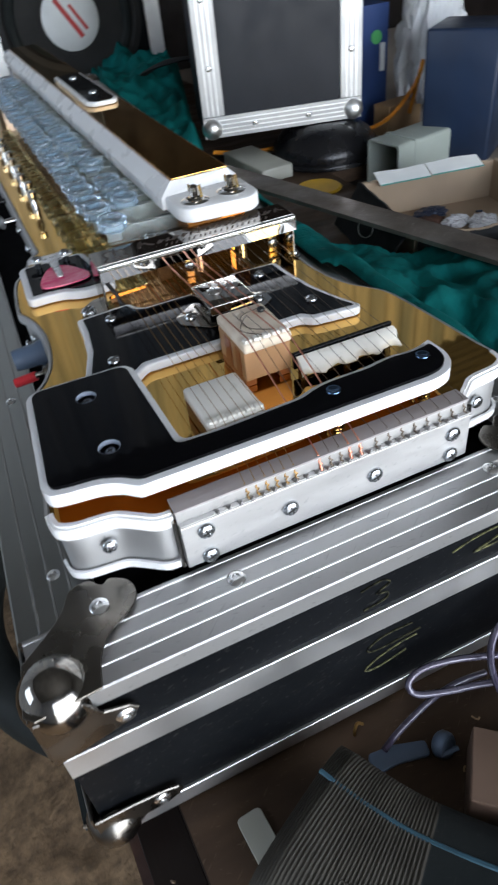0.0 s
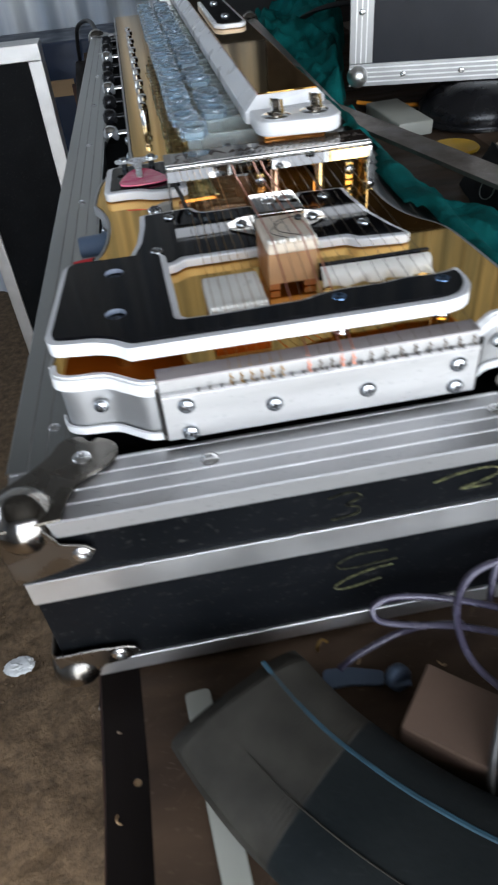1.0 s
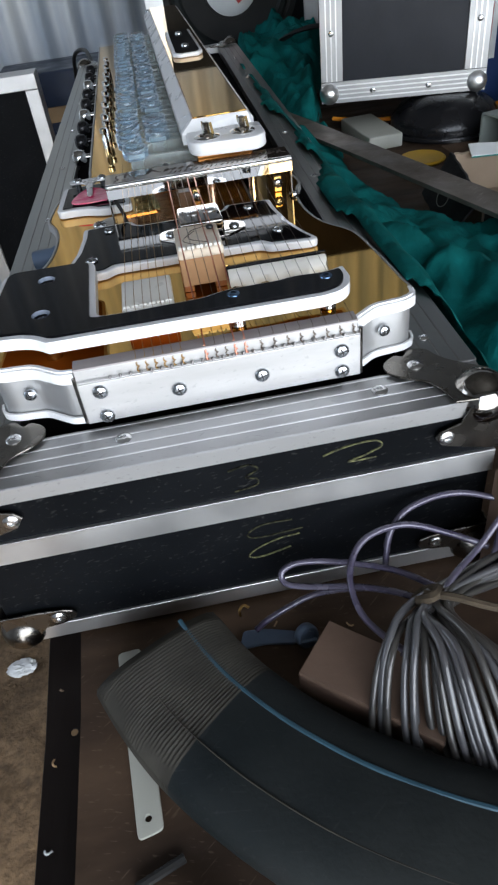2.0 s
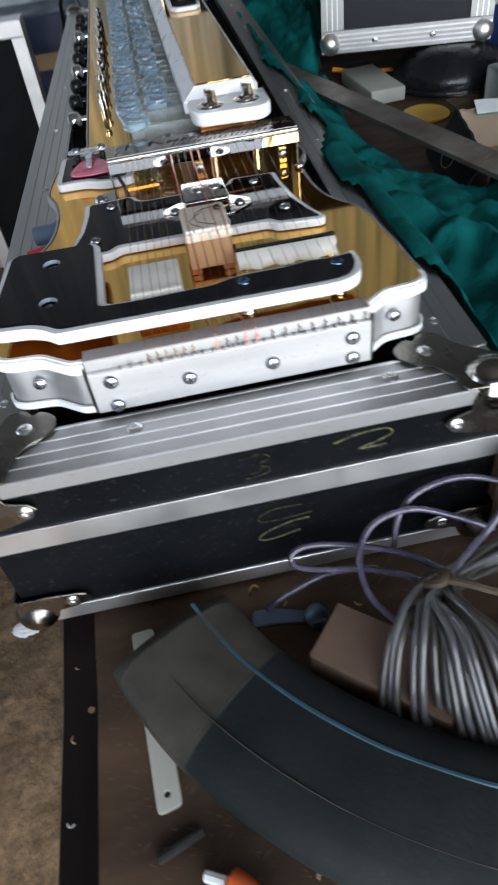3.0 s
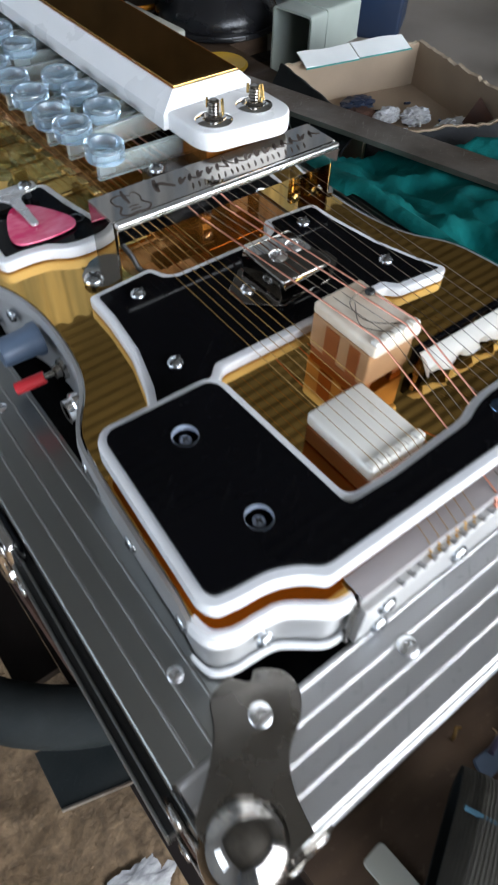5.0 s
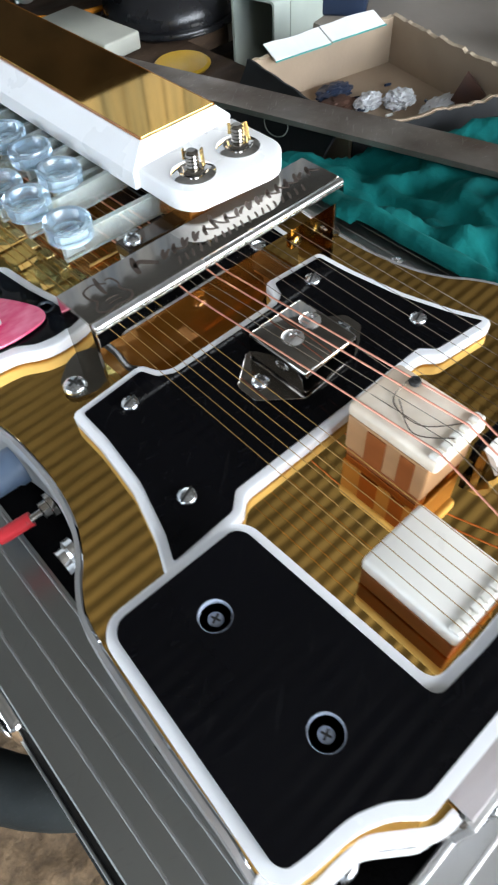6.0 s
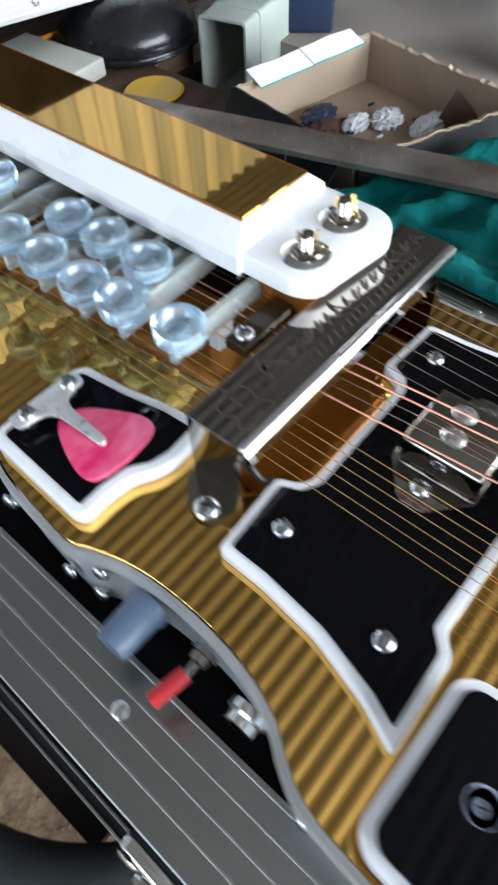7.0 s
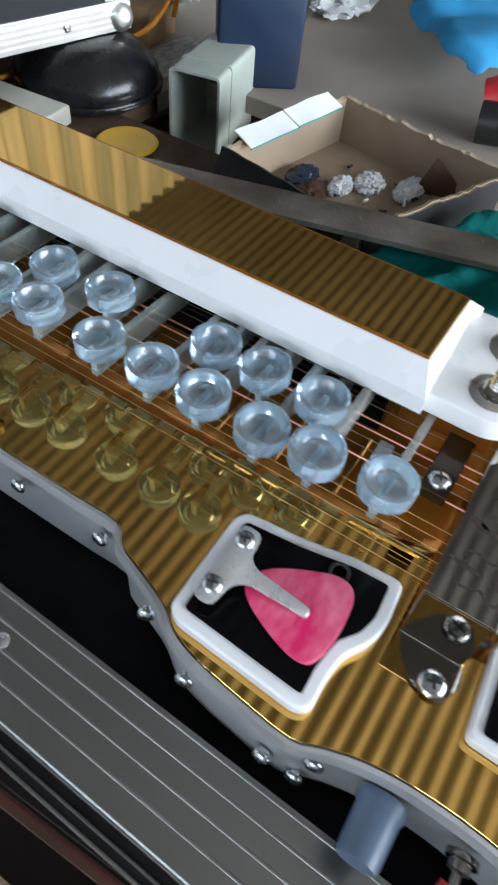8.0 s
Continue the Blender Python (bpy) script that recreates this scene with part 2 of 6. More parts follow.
M_PVC = mat("grey-green pvc duct", (0.36, 0.40, 0.36), 0.42, 0.0, vary=0.15, scale=14, rough_vary=0.1, spots=0.2, spot_scale=12)
M_OFFWHITE = mat("off-white plastic", (0.52, 0.52, 0.45), 0.5, 0.0, vary=0.12, scale=16, spots=0.2, spot_scale=14)
M_NAVY = mat("navy plastic", (0.015, 0.028, 0.062), 0.4, 0.0, vary=0.3, scale=14, rough_vary=0.12)
M_BOWL = mat("black plastic shell", (0.012, 0.012, 0.014), 0.27, 0.0, vary=0.3, scale=20, rough_vary=0.08)
M_YELLOW = mat("yellow plastic", (0.70, 0.42, 0.03), 0.4, 0.0, vary=0.15, scale=30)
M_ORANGE = mat("orange cable", (0.80, 0.29, 0.02), 0.45, 0.0, vary=0.2, scale=50)
M_ORANGE_RED = mat("orange-red plastic", (0.70, 0.13, 0.03), 0.4, 0.0, vary=0.2, scale=50)
M_TAN = mat("raw pine offcut", (0.42, 0.27, 0.14), 0.7, 0.0, vary=0.3, scale=20, stretch=(0.2, 1, 1))
M_BLUE_CLOTH = mat("blue cloth", (0.02, 0.24, 0.48), 0.8, 0.0, vary=0.3, scale=25, bump=0.3, bump_scale=600)
M_BLUE_PRINT = mat("blue printed carton", (0.022, 0.055, 0.18), 0.5, 0.0, vary=0.2, scale=20)
M_RED_PRINT = mat("red print", (0.55, 0.05, 0.05), 0.5, 0.0, vary=0.2, scale=30)
M_GREEN_PRINT = mat("green print", (0.08, 0.40, 0.12), 0.5)
M_BAG = mat("clear plastic film", (0.85, 0.87, 0.9), 0.16, 0.0, transmission=0.4, ior=1.2, rough_vary=0.1, vary=0.1, scale=20)
M_BLACK_FABRIC = mat("black woven fabric", (0.014, 0.015, 0.017), 0.8, 0.0, vary=0.3, scale=60, bump=0.5, bump_scale=900)
M_CONE = mat("black speaker paper", (0.018, 0.018, 0.018), 0.75, 0.0, vary=0.3, scale=30)
M_ROOF = mat("old roof sheet", (0.175, 0.17, 0.16), 0.5, 0.2, vary=0.3, scale=2.5, rough_vary=0.1, spots=0.4, spot_scale=1.5)
M_CORR = mat("weathered galvanised sheet", (0.74, 0.745, 0.74), 0.5, 0.1, vary=0.5, second=(0.36, 0.42, 0.50), scale=9, stretch=(1.6, 1.6, 0.12), rough_vary=0.1, spots=0.25, spot_scale=4)
M_CHALK = mat("yellow chalk", (0.15, 0.15, 0.065), 1.0, 0.0, vary=0.9, second=(0.012, 0.012, 0.011), scale=420)
M_FLANGE = mat("dull grey aluminium flange", (0.36, 0.33, 0.33), 0.65, 0.25, spec=0.2, vary=0.18, scale=60, bump=0.2, bump_scale=500, stretch=(0.2, 1, 1), rough_vary=0.1)
M_TOOTH = mat("cut aluminium notch", (0.34, 0.33, 0.325), 0.5, 0.9, vary=0.3, scale=200)
M_CLIP = mat("pale satin spring steel", (0.80, 0.80, 0.81), 0.3, 0.7, vary=0.1, scale=80, rough_vary=0.08)
M_EDGE = mat("satin aluminium case edge", (0.45, 0.45, 0.45), 0.5, 1.0, vary=0.15, scale=18, bump=0.05, bump_scale=260, rough_vary=0.06)
M_BALL = mat("bright worn corner cap", (0.93, 0.93, 0.92), 0.4, 1.0, vary=0.1, scale=40, rough_vary=0.1)
M_BLUE_STEEL = mat("blued countersunk steel", (0.12, 0.20, 0.32), 0.2, 1.0, vary=0.3, scale=300)
M_CHALK_FAINT = mat("rubbed yellow chalk", (0.05, 0.05, 0.03), 1.0, 0.0, spec=0.1, vary=0.9, second=(0.006, 0.006, 0.006), scale=380)
# bounce from the gold deck, coloured into a thin layer
M_GOLD_BOUNCE = mat("orange-brown underside tinted for gold bounce", (0.36, 0.15, 0.04), 0.6, 0.0, vary=0.2, scale=20)
M_INK = mat("dark etched lettering", (0.075, 0.055, 0.045), 0.45, 0.4)
M_GLUE = mat("brass contact", (0.70, 0.50, 0.20), 0.25, 1.0, vary=0.2, scale=200)
M_GREY_PANEL = mat("dark grey laminate", (0.017, 0.019, 0.025), 0.45, 0.0, spec=0.25, vary=0.25, scale=20, rough_vary=0.1, bump=0.15, bump_scale=200)


# ---- mesh helpers (all in modules) ----
def thing(name, label, category, at=(0, 0, 0), group="", kind=""):
    """An Empty at the thing's base that carries its parts."""
    ob = new(name)
    ob.empty_display_size = 0.02
    ob.location = Vector(at) * U
    return tagged(ob, label, category, group, kind)


def base_of(ob):
    v = Vector(ob.location)
    while ob.parent:
        ob = ob.parent
        v += Vector(ob.location)
    return v


def part(name, bm, material, parent=None, label="", smooth=False, sharp=40):
    """Links a bmesh, given in modules, as one mesh object under a thing or a part."""
    shift = base_of(parent) if parent else Vector()
    for v in bm.verts:
        v.co = v.co * U - shift
    bmesh.ops.recalc_face_normals(bm, faces=bm.faces)
    me = bpy.data.meshes.new(name)
    bm.to_mesh(me)
    bm.free()
    for m in material if isinstance(material, (list, tuple)) else [material]:
        me.materials.append(m)
    if smooth:
        me.shade_smooth()
        me.set_sharp_from_angle(angle=radians(sharp))
    ob = new(name, me)
    ob.parent = parent
    if label:
        ob["label"] = label
    return ob


def shared(name, me, at, parent, turn=(0, 0, 0), label=""):
    """Another object on a mesh that was built once, at a place in modules."""
    ob = new(name, me)
    ob.parent = parent
    ob.location = Vector(at) * U - (base_of(parent) if parent else Vector())
    ob.rotation_euler = [radians(a) for a in turn]
    if label:
        ob["label"] = label
    return ob


def mesh_of(name, bm, materials, smooth=True, sharp=40):
    for v in bm.verts:
        v.co = v.co * U
    bmesh.ops.recalc_face_normals(bm, faces=bm.faces)
    me = bpy.data.meshes.new(name)
    bm.to_mesh(me)
    bm.free()
    for m in materials:
        me.materials.append(m)
    if smooth:
        me.shade_smooth()
        me.set_sharp_from_angle(angle=radians(sharp))
    return me


def bevel(bm, width, segments=2, angle=30):
    edges = [e for e in bm.edges if len(e.link_faces) == 2 and e.calc_face_angle(0) > radians(angle)]
    if width > 0 and edges:
        bmesh.ops.bevel(bm, geom=edges, offset=width, segments=segments, affect="EDGES", profile=0.5, clamp_overlap=True)
    return bm


def box(x0, x1, y0, y1, z0, z1, bev=0.0, seg=2, turn=0.0, bm=None):
    """A block, turned by degrees about its own upright middle."""
    own = bmesh.new()
    r = bmesh.ops.create_cube(own, size=1)
    c = Vector(((x0 + x1) / 2, (y0 + y1) / 2, (z0 + z1) / 2))
    for v in r["verts"]:
        v.co = Vector((v.co.x * (x1 - x0), v.co.y * (y1 - y0), v.co.z * (z1 - z0)))
    bevel(own, bev, seg)
    own.transform(Matrix.Translation(c) @ Matrix.Rotation(radians(turn), 4, "Z"))
    return merge(bm, own)


def merge(bm, own, index=None):
    if index is not None:
        for f in own.faces:
            f.material_index = index
    if bm is None:
        return own
    me = bpy.data.meshes.new("joined")
    own.to_mesh(me)
    own.free()
    bm.from_mesh(me)
    bpy.data.meshes.remove(me)
    return bm


def curve_through(points, steps=6, closed=False):
    """Points of a smooth line through the given ones."""
    pts = [Vector(p) for p in points]
    n, out = len(pts), []
    for i in range(n if closed else n - 1):
        if closed:
            a, b, c, d = pts[i - 1], pts[i], pts[(i + 1) % n], pts[(i + 2) % n]
        else:
            a, b, c, d = pts[max(i - 1, 0)], pts[i], pts[i + 1], pts[min(i + 2, n - 1)]
        for k in range(steps):
            t = k / steps
            out.append(0.5 * (2 * b + (c - a) * t + (2 * a - 5 * b + 4 * c - d) * t * t + (3 * b - a - 3 * c + d) * t ** 3))
    if not closed:
        out.append(pts[-1])
    return out


def rounded(points, radius, steps=5):
    """A polygon whose corners are rounded; a point may carry its own radius as a third number."""
    out, n = [], len(points)
    for i, p in enumerate(points):
        r = p[2] if len(p) > 2 else radius
        p, a, b = Vector(p[:2]), Vector(points[i - 1][:2]), Vector(points[(i + 1) % n][:2])
        if r <= 0:
            out.append(p)
            continue
        u, v = a - p, b - p
        r1 = min(r, u.length * 0.48, v.length * 0.48)
        s, e = p + u.normalized() * r1, p + v.normalized() * r1
        for k in range(steps + 1):
            t = k / steps
            out.append((1 - t) ** 2 * s + 2 * t * (1 - t) * p + t * t * e)
    return out


def plate(outer, z0, z1, holes=(), bev=0.0, seg=2):
    """A flat plate of an outline, with holes through it and eased edges."""
    bm = bmesh.new()
    edges = []
    for loop in (outer, *holes):
        vs = [bm.verts.new((p[0], p[1], z0)) for p in loop]
        edges += [bm.edges.new((vs[i - 1], vs[i])) for i in range(len(vs))]
    if holes:
        bmesh.ops.triangle_fill(bm, edges=edges, use_beauty=True)
    else:
        bm.faces.new(bm.verts)
    r = bmesh.ops.extrude_face_region(bm, geom=bm.faces[:])
    for v in r["geom"]:
        if isinstance(v, bmesh.types.BMVert):
            v.co.z = z1
    bmesh.ops.recalc_face_normals(bm, faces=bm.faces)
    if bev:
        top = [e for e in bm.edges if len(e.link_faces) == 2 and e.calc_face_angle(0) > radians(60)
               and abs(e.verts[0].co.z - e.verts[1].co.z) < 1e-6]
        bmesh.ops.bevel(bm, geom=top, offset=bev, segments=seg, affect="EDGES", profile=0.5, clamp_overlap=True)
    return bm


def ribbon(line, z0, z1, thick):
    """An upright band that follows an open line on the plan."""
    bm = bmesh.new()
    rows = []
    n = len(line)
    for i, p in enumerate(line):
        d = (Vector(line[min(i + 1, n - 1)][:2]) - Vector(line[max(i - 1, 0)][:2])).normalized()
        side = Vector((d.y, -d.x)) * thick
        rows.append([bm.verts.new((*q, z)) for q, z in ((p[:2], z0), (p[:2], z1), ((Vector(p[:2]) + side), z1), ((Vector(p[:2]) + side), z0))])
    for a, b in zip(rows, rows[1:]):
        for k in range(4):
            bm.faces.new((a[k], b[k], b[(k + 1) % 4], a[(k + 1) % 4]))
    bm.faces.new(rows[0])
    bm.faces.new(rows[-1])
    return bm


def tube(points, radius, sides=8, closed=False, bm=None, flat=1.0):
    """A round wire along a line."""
    own = bmesh.new()
    pts = [Vector(p) for p in points]
    n = len(pts)
    ring, up = [], Vector((0, 0, 1))
    for i, p in enumerate(pts):
        d = (pts[(i + 1) % n] - pts[i - 1]) if closed else (pts[min(i + 1, n - 1)] - pts[max(i - 1, 0)])
        d.normalize()
        a = d.cross(up if abs(d.z) < 0.95 else Vector((1, 0, 0))).normalized()
        c = a.cross(d)
        ring.append([own.verts.new(p + radius * (math.cos(k * math.tau / sides) * a + flat * math.sin(k * math.tau / sides) * c)) for k in range(sides)])
    for i in range(n if closed else n - 1):
        a, b = ring[i], ring[(i + 1) % n]
        for k in range(sides):
            own.faces.new((a[k], a[(k + 1) % sides], b[(k + 1) % sides], b[k]))
    if not closed:
        own.faces.new(ring[0])
        own.faces.new(ring[-1])
    return merge(bm, own)


def lathe(profile, at=(0, 0, 0), sides=24, axis="Z", bm=None):
    """A turned shape from rows of (radius, height)."""
    own = bmesh.new()
    rings = []
    for r, z in profile:
        if r < 1e-6:
            rings.append([own.verts.new((0, 0, z))])
        else:
            rings.append([own.verts.new((r * math.cos(k * math.tau / sides), r * math.sin(k * math.tau / sides), z)) for k in range(sides)])
    for a, b in zip(rings, rings[1:]):
        for k in range(sides):
            j = (k + 1) % sides
            f = [a[k % len(a)], a[j % len(a)], b[j % len(b)], b[k % len(b)]]
            f = list(dict.fromkeys(f))
            if len(f) > 2:
                own.faces.new(f)
    for ring in (rings[0], rings[-1]):
        if len(ring) > 2:
            own.faces.new(ring)
    turn = {"Z": Matrix(), "X": Matrix.Rotation(radians(90), 4, "Y"), "-X": Matrix.Rotation(radians(-90), 4, "Y"), "-Y": Matrix.Rotation(radians(90), 4, "X"), "Y": Matrix.Rotation(radians(-90), 4, "X")}[axis]
    own.transform(Matrix.Translation(at) @ turn)
    return merge(bm, own)


def screw_mesh(name, r, metal, cross=True):
    """A pan-head screw, its head along +z; dark bars draw the shaded drive slots."""
    bm = lathe([(r * 0.55, -r * 0.6), (r * 0.55, -0.002), (r, -0.002), (r, r * 0.18), (r * 0.85, r * 0.40), (r * 0.5, r * 0.53), (0, r * 0.57)], sides=18)
    w = r * 0.10
    for turn in (20, 110) if cross else (20,):
        own = box(-r * (0.52 if cross else 0.93), r * (0.52 if cross else 0.93), -w, w, r * 0.38, r * 0.60, turn=turn)
        merge(bm, own, 1)
    return mesh_of(name, bm, [metal, M_SLOT])


def rivet_mesh(name, r):
    """A flat-topped blind rivet with a hollow stem."""
    bm = lathe([(r, 0), (r, r * 0.12), (r * 0.75, r * 0.32), (r * 0.42, r * 0.34), (r * 0.36, r * 0.1), (0, r * 0.08)], sides=18)
    return mesh_of(name, bm, [M_ALU])


PAN = screw_mesh("pan_screw", 0.036, M_ZINC)
PAN_BIG = screw_mesh("pan_screw_big", 0.042, M_ZINC)
SLOTTED = screw_mesh("slotted_screw", 0.036, M_ZINC, cross=False)
SUNK = screw_mesh("sunk_screw", 0.030, M_WELL)
FOOT_SCREW = screw_mesh("foot_screw", 0.050, M_ZINC)
RIVET = rivet_mesh("rivet", 0.044)
RIVET_SMALL = rivet_mesh("rim_rivet", 0.0317)


# ---- large structure: shed, ground, bench ----
FLOOR = -8.2
TOP = -0.12

# the ground is one sheet: fine clods where it is near, plain farther off
gx = [-900, -200, -60, -25, -12] + [-9 + 0.11 * i for i in range(80)] + [0.2, 4, 15, 40, 150, 900]
gy = [-900, -200, -60, -25, -10] + [-4 + 0.13 * i for i in range(110)] + [11, 16, 30, 80, 300, 900]
bm = bmesh.new()
net = []
for x in gx:
    col = []
    for y in gy:
        near = 1.0 if -9.01 < x < -0.2 and -4.01 < y < 10.3 else 0.0
        clod = 0.16 * (0.5 - abs(noise.noise((x * 0.9, y * 0.9, 0.5)))) + 0.09 * (0.4 - abs(noise.noise((x * 2.6, y * 2.6, 3.1)))) + 0.04 * noise.noise((x * 7, y * 7, 1.3)) + 0.03 * noise.noise((x * 15, y * 15, 4.3))
        col.append(bm.verts.new((x, y, FLOOR + near * clod)))
    net.append(col)
for p, q in zip(net, net[1:]):
    for k in range(len(gy) - 1):
        bm.faces.new((p[k], q[k], q[k + 1], p[k + 1]))
tagged(part("ground", bm, M_DIRT, smooth=True, sharp=80), "dry brown trodden earth floor with grit", "ground", kind="structure")


def corrugated(name, a, b, up, pitch, depth, label, material=M_CORR, kind="structure"):
    """A sheet of corrugated iron from corner a along b; its ridges run along up."""
    a, b, up = Vector(a), Vector(b), Vector(up)
    n = (b.cross(up)).normalized()
    count = int(b.length / pitch * 8)
    bm = bmesh.new()
    rows = []
    for i in range(count + 1):
        s = i / count
        off = n * depth * math.sin(s * count / 8 * math.tau)
        rows.append([bm.verts.new(a + b * s + off + k) for k in (Vector(), up)] + [bm.verts.new(a + b * s + off + k + n * 0.02) for k in (up, Vector())])
    for p, q in zip(rows, rows[1:]):
        for k in range(4):
            bm.faces.new((p[k], q[k], q[(k + 1) % 4], p[(k + 1) % 4]))
    bm.faces.new(rows[0])
    bm.faces.new(rows[-1])
    return tagged(part(name, bm, material, smooth=True), label, "wall" if "wall" in name else "ceiling", kind=kind)


corrugated("wall_north", (-22, 21.5, FLOOR), (48, 0, 0), (0, 0, 27), 0.9, 0.14, "weathered corrugated iron wall of the shed")
# unseen west wall, added to block light except at the fill's opening
for i, (y0, y1, z0, z1) in enumerate(((-17, -3, FLOOR, 18.8), (11, 21.5, FLOOR, 18.8), (-2.9, 10.9, FLOOR, 5.1), (-2.9, 10.9, 12.9, 18.8))):
    corrugated("wall_west_%d" % (i + 1), (-22, y0, z0), (0, y1 - y0, 0), (0, 0, z1 - z0), 0.9, 0.14, "unseen corrugated iron side wall round an added opening for the fill light")
# unseen east and south walls, added to limit daylight to the doorway
corrugated("wall_east", (26, 21.5, FLOOR), (0, -38.5, 0), (0, 0, 27), 0.9, 0.14, "unseen dark corrugated iron side wall added to hold back light", M_ROOF)
for i, (x0, x1, z0) in enumerate(((-22, -6.1, FLOOR), (18.1, 26, FLOOR), (-6, 18, 12.4))):
    corrugated("wall_south_%d" % (i + 1), (x0, -17.2, z0), (x1 - x0, 0, 0), (0, 0, 18.9 - z0), 0.9, 0.14, "unseen corrugated iron front wall added to frame the doorway light")
corrugated("ceiling", (26.5, -18, 18.6), (0, 40, 0), (-49, 0, 0.5), 0.55, 0.046, "old corrugated iron roof sheets over the workshop", M_ROOF)
# unseen board, sized to darken what the gold mirror strip reflects
tagged(part("wall_low", box(3.3, 22, 18.4, 18.7, FLOOR, 9.9), M_PLANK), "unseen dark board added for the dark reflection in the gold strip", "wall", kind="structure")

bench = thing("workbench", "long grimy brown wooden workbench with a dark edge plank", "workbench", (5, 5, FLOOR))


def skew(bm):
    """The bench edge runs slightly off the case's line."""
    for v in bm.verts:
        if v.co.x < 0:
            v.co.x -= 0.034 * max(0.0, v.co.y + 0.9)
    return bm


# the boards leave a gap at the back, over a lower board
part("worktop", skew(plate([(-1.10, -3.6), (-1.10, -0.9), (-1.10, 18), (5.2, 18), (5.2, 7.7), (4.5, 7.7), (4.5, 6.1), (5.2, 6.1), (5.2, -3.6)], TOP - 0.22, TOP)), M_TABLE, bench)
part("back_board", plate([(5.21, -3.6), (5.21, 6.1), (6.0, 6.1), (6.0, 7.7), (5.21, 7.7), (5.21, 18), (15, 18), (15, -3.6)], TOP - 0.22, TOP), M_BENCH, bench, "dusty grey-brown board")
part("sunk_board", box(4.2, 6.6, 5.8, 8.0, -0.74, -0.62, 0.01), M_TABLE, bench, "lower board in the gap")
edge = plate([(-1.36, -3.6), (-1.36, -0.9), (-1.36, 18), (-1.11, 18), (-1.11, -0.9), (-1.11, -3.6)], -0.40, -0.30, holes=[[(-1.189 + 0.022 * math.cos(k * math.tau / 14), -0.89 + 0.022 * math.sin(k * math.tau / 14)) for k in range(14)]], bev=0.008, seg=1)
part("edge_plank", skew(edge), M_PLANK, bench, "oily dark edge plank")
part("dowel", skew(lathe([(0, -0.306), (0.0215, -0.306), (0.0215, -0.39), (0, -0.39)], (-1.189, -0.89, 0), 14)), M_TAN, bench, "pale wooden dowel")
part("red_line", skew(box(-1.405, -1.385, 2.6, 9.0, -0.639, -0.634)), M_RED_WORN, bench, "faded red painted line")
iron = part("angle_iron", skew(plate([(-1.44, -3.6), (-1.44, -0.9), (-1.44, 18), (-1.37, 18), (-1.37, -0.9), (-1.37, -3.6)], -1.1, -0.64)), M_RUST, bench, "rusty steel angle along the edge")
for x in (-1.45, 14.7):
    for y in (-3.3, 8.0, 17.6):
        part("leg", skew(box(x - 0.12, x + 0.12, y - 0.12, y + 0.12, FLOOR, -0.76, 0.01)), M_RUST, bench)
part("lower_shelf", box(-1.52, 14.6, -3.2, 17.6, -4.0, -3.85, 0.01), M_PLANK, bench, "dark lower shelf")
part("shelf_board", box(-2.0, -1.53, 2.8, 17.6, -4.0, -3.85, 0.01), M_PLANK, bench)

# ---- flight case ----
case = thing("flight_case", "open black flight case with ridged aluminium edges and steel ball corners", "flight case", (0, 5.5, TOP))
CX, CY0, CY1 = 1.50, -0.37, 11.6
part("front_panel", box(-CX + 0.05, CX - 0.05, CY0 + 0.02, CY0 + 0.09, -0.06, 1.15), M_LAMINATE, case)
part("back_panel", box(-CX + 0.05, CX - 0.05, CY1 - 0.09, CY1 - 0.02, -0.06, 1.15), M_LAMINATE, case)
for s in (-1, 1):
    part("side_panel", box(*sorted((s * (CX - 0.02), s * (CX - 0.09))), CY0 + 0.02, CY1 - 0.02, -0.06, 1.15), M_LAMINATE, case)
part("bottom", box(-CX + 0.05, CX - 0.05, CY0 + 0.05, CY1 - 0.05, -0.06, 0.02), M_LAMINATE, case)
part("lining", box(-1.38, 1.38, -0.20, CY1 - 0.2, 0.02, 1.08), M_LINING, case, "black foam lining")
part("foam_block", box(-0.62, 0.62, 2.4, 10.0, 1.081, 1.1405), M_LINING, case, "black foam block under the instrument")


def rim_profile(width, ridges=4, bead=0.0035):
    """Cross-section of the edge extrusion: outer lip, then flat lands between raised beads."""
    pts = [(0.0, -0.1), (0.0, -0.006), (0.006, 0.0)]
    for i in range(ridges):
        c = 0.100 + (width - 0.117) * i / (ridges - 1)
        pts += [(c - 0.006, 0.0), (c - 0.0042, bead), (c + 0.0042, bead), (c + 0.006, 0.0)]
    pts += [(width, 0.0), (width, -0.1), (width - 0.02, -0.1), (width - 0.02, -0.03), (0.02, -0.03), (0.02, -0.1)]
    return pts


def extrusion(start, end, inward, profile, z):
    """A straight length of a profile; its raised beads take the second material."""
    bm = bmesh.new()
    rows = []
    for p in (start, end):
        rows.append([bm.verts.new((p[0] + inward[0] * u, p[1] + inward[1] * u, z + v)) for u, v in profile])
    n = len(profile)
    for k in range(n):
        f = bm.faces.new((rows[0][k], rows[0][(k + 1) % n], rows[1][(k + 1) % n], rows[1][k]))
        if max(profile[k][1], profile[(k + 1) % n][1]) > 0.0001:
            f.material_index = 1
    bm.faces.new(rows[0])
    bm.faces.new(rows[1])
    return bm


RIM = 1.20
PROFILE = rim_profile(0.372, bead=0.002)
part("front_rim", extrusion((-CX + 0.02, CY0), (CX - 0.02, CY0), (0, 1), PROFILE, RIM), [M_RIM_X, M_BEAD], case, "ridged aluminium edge")
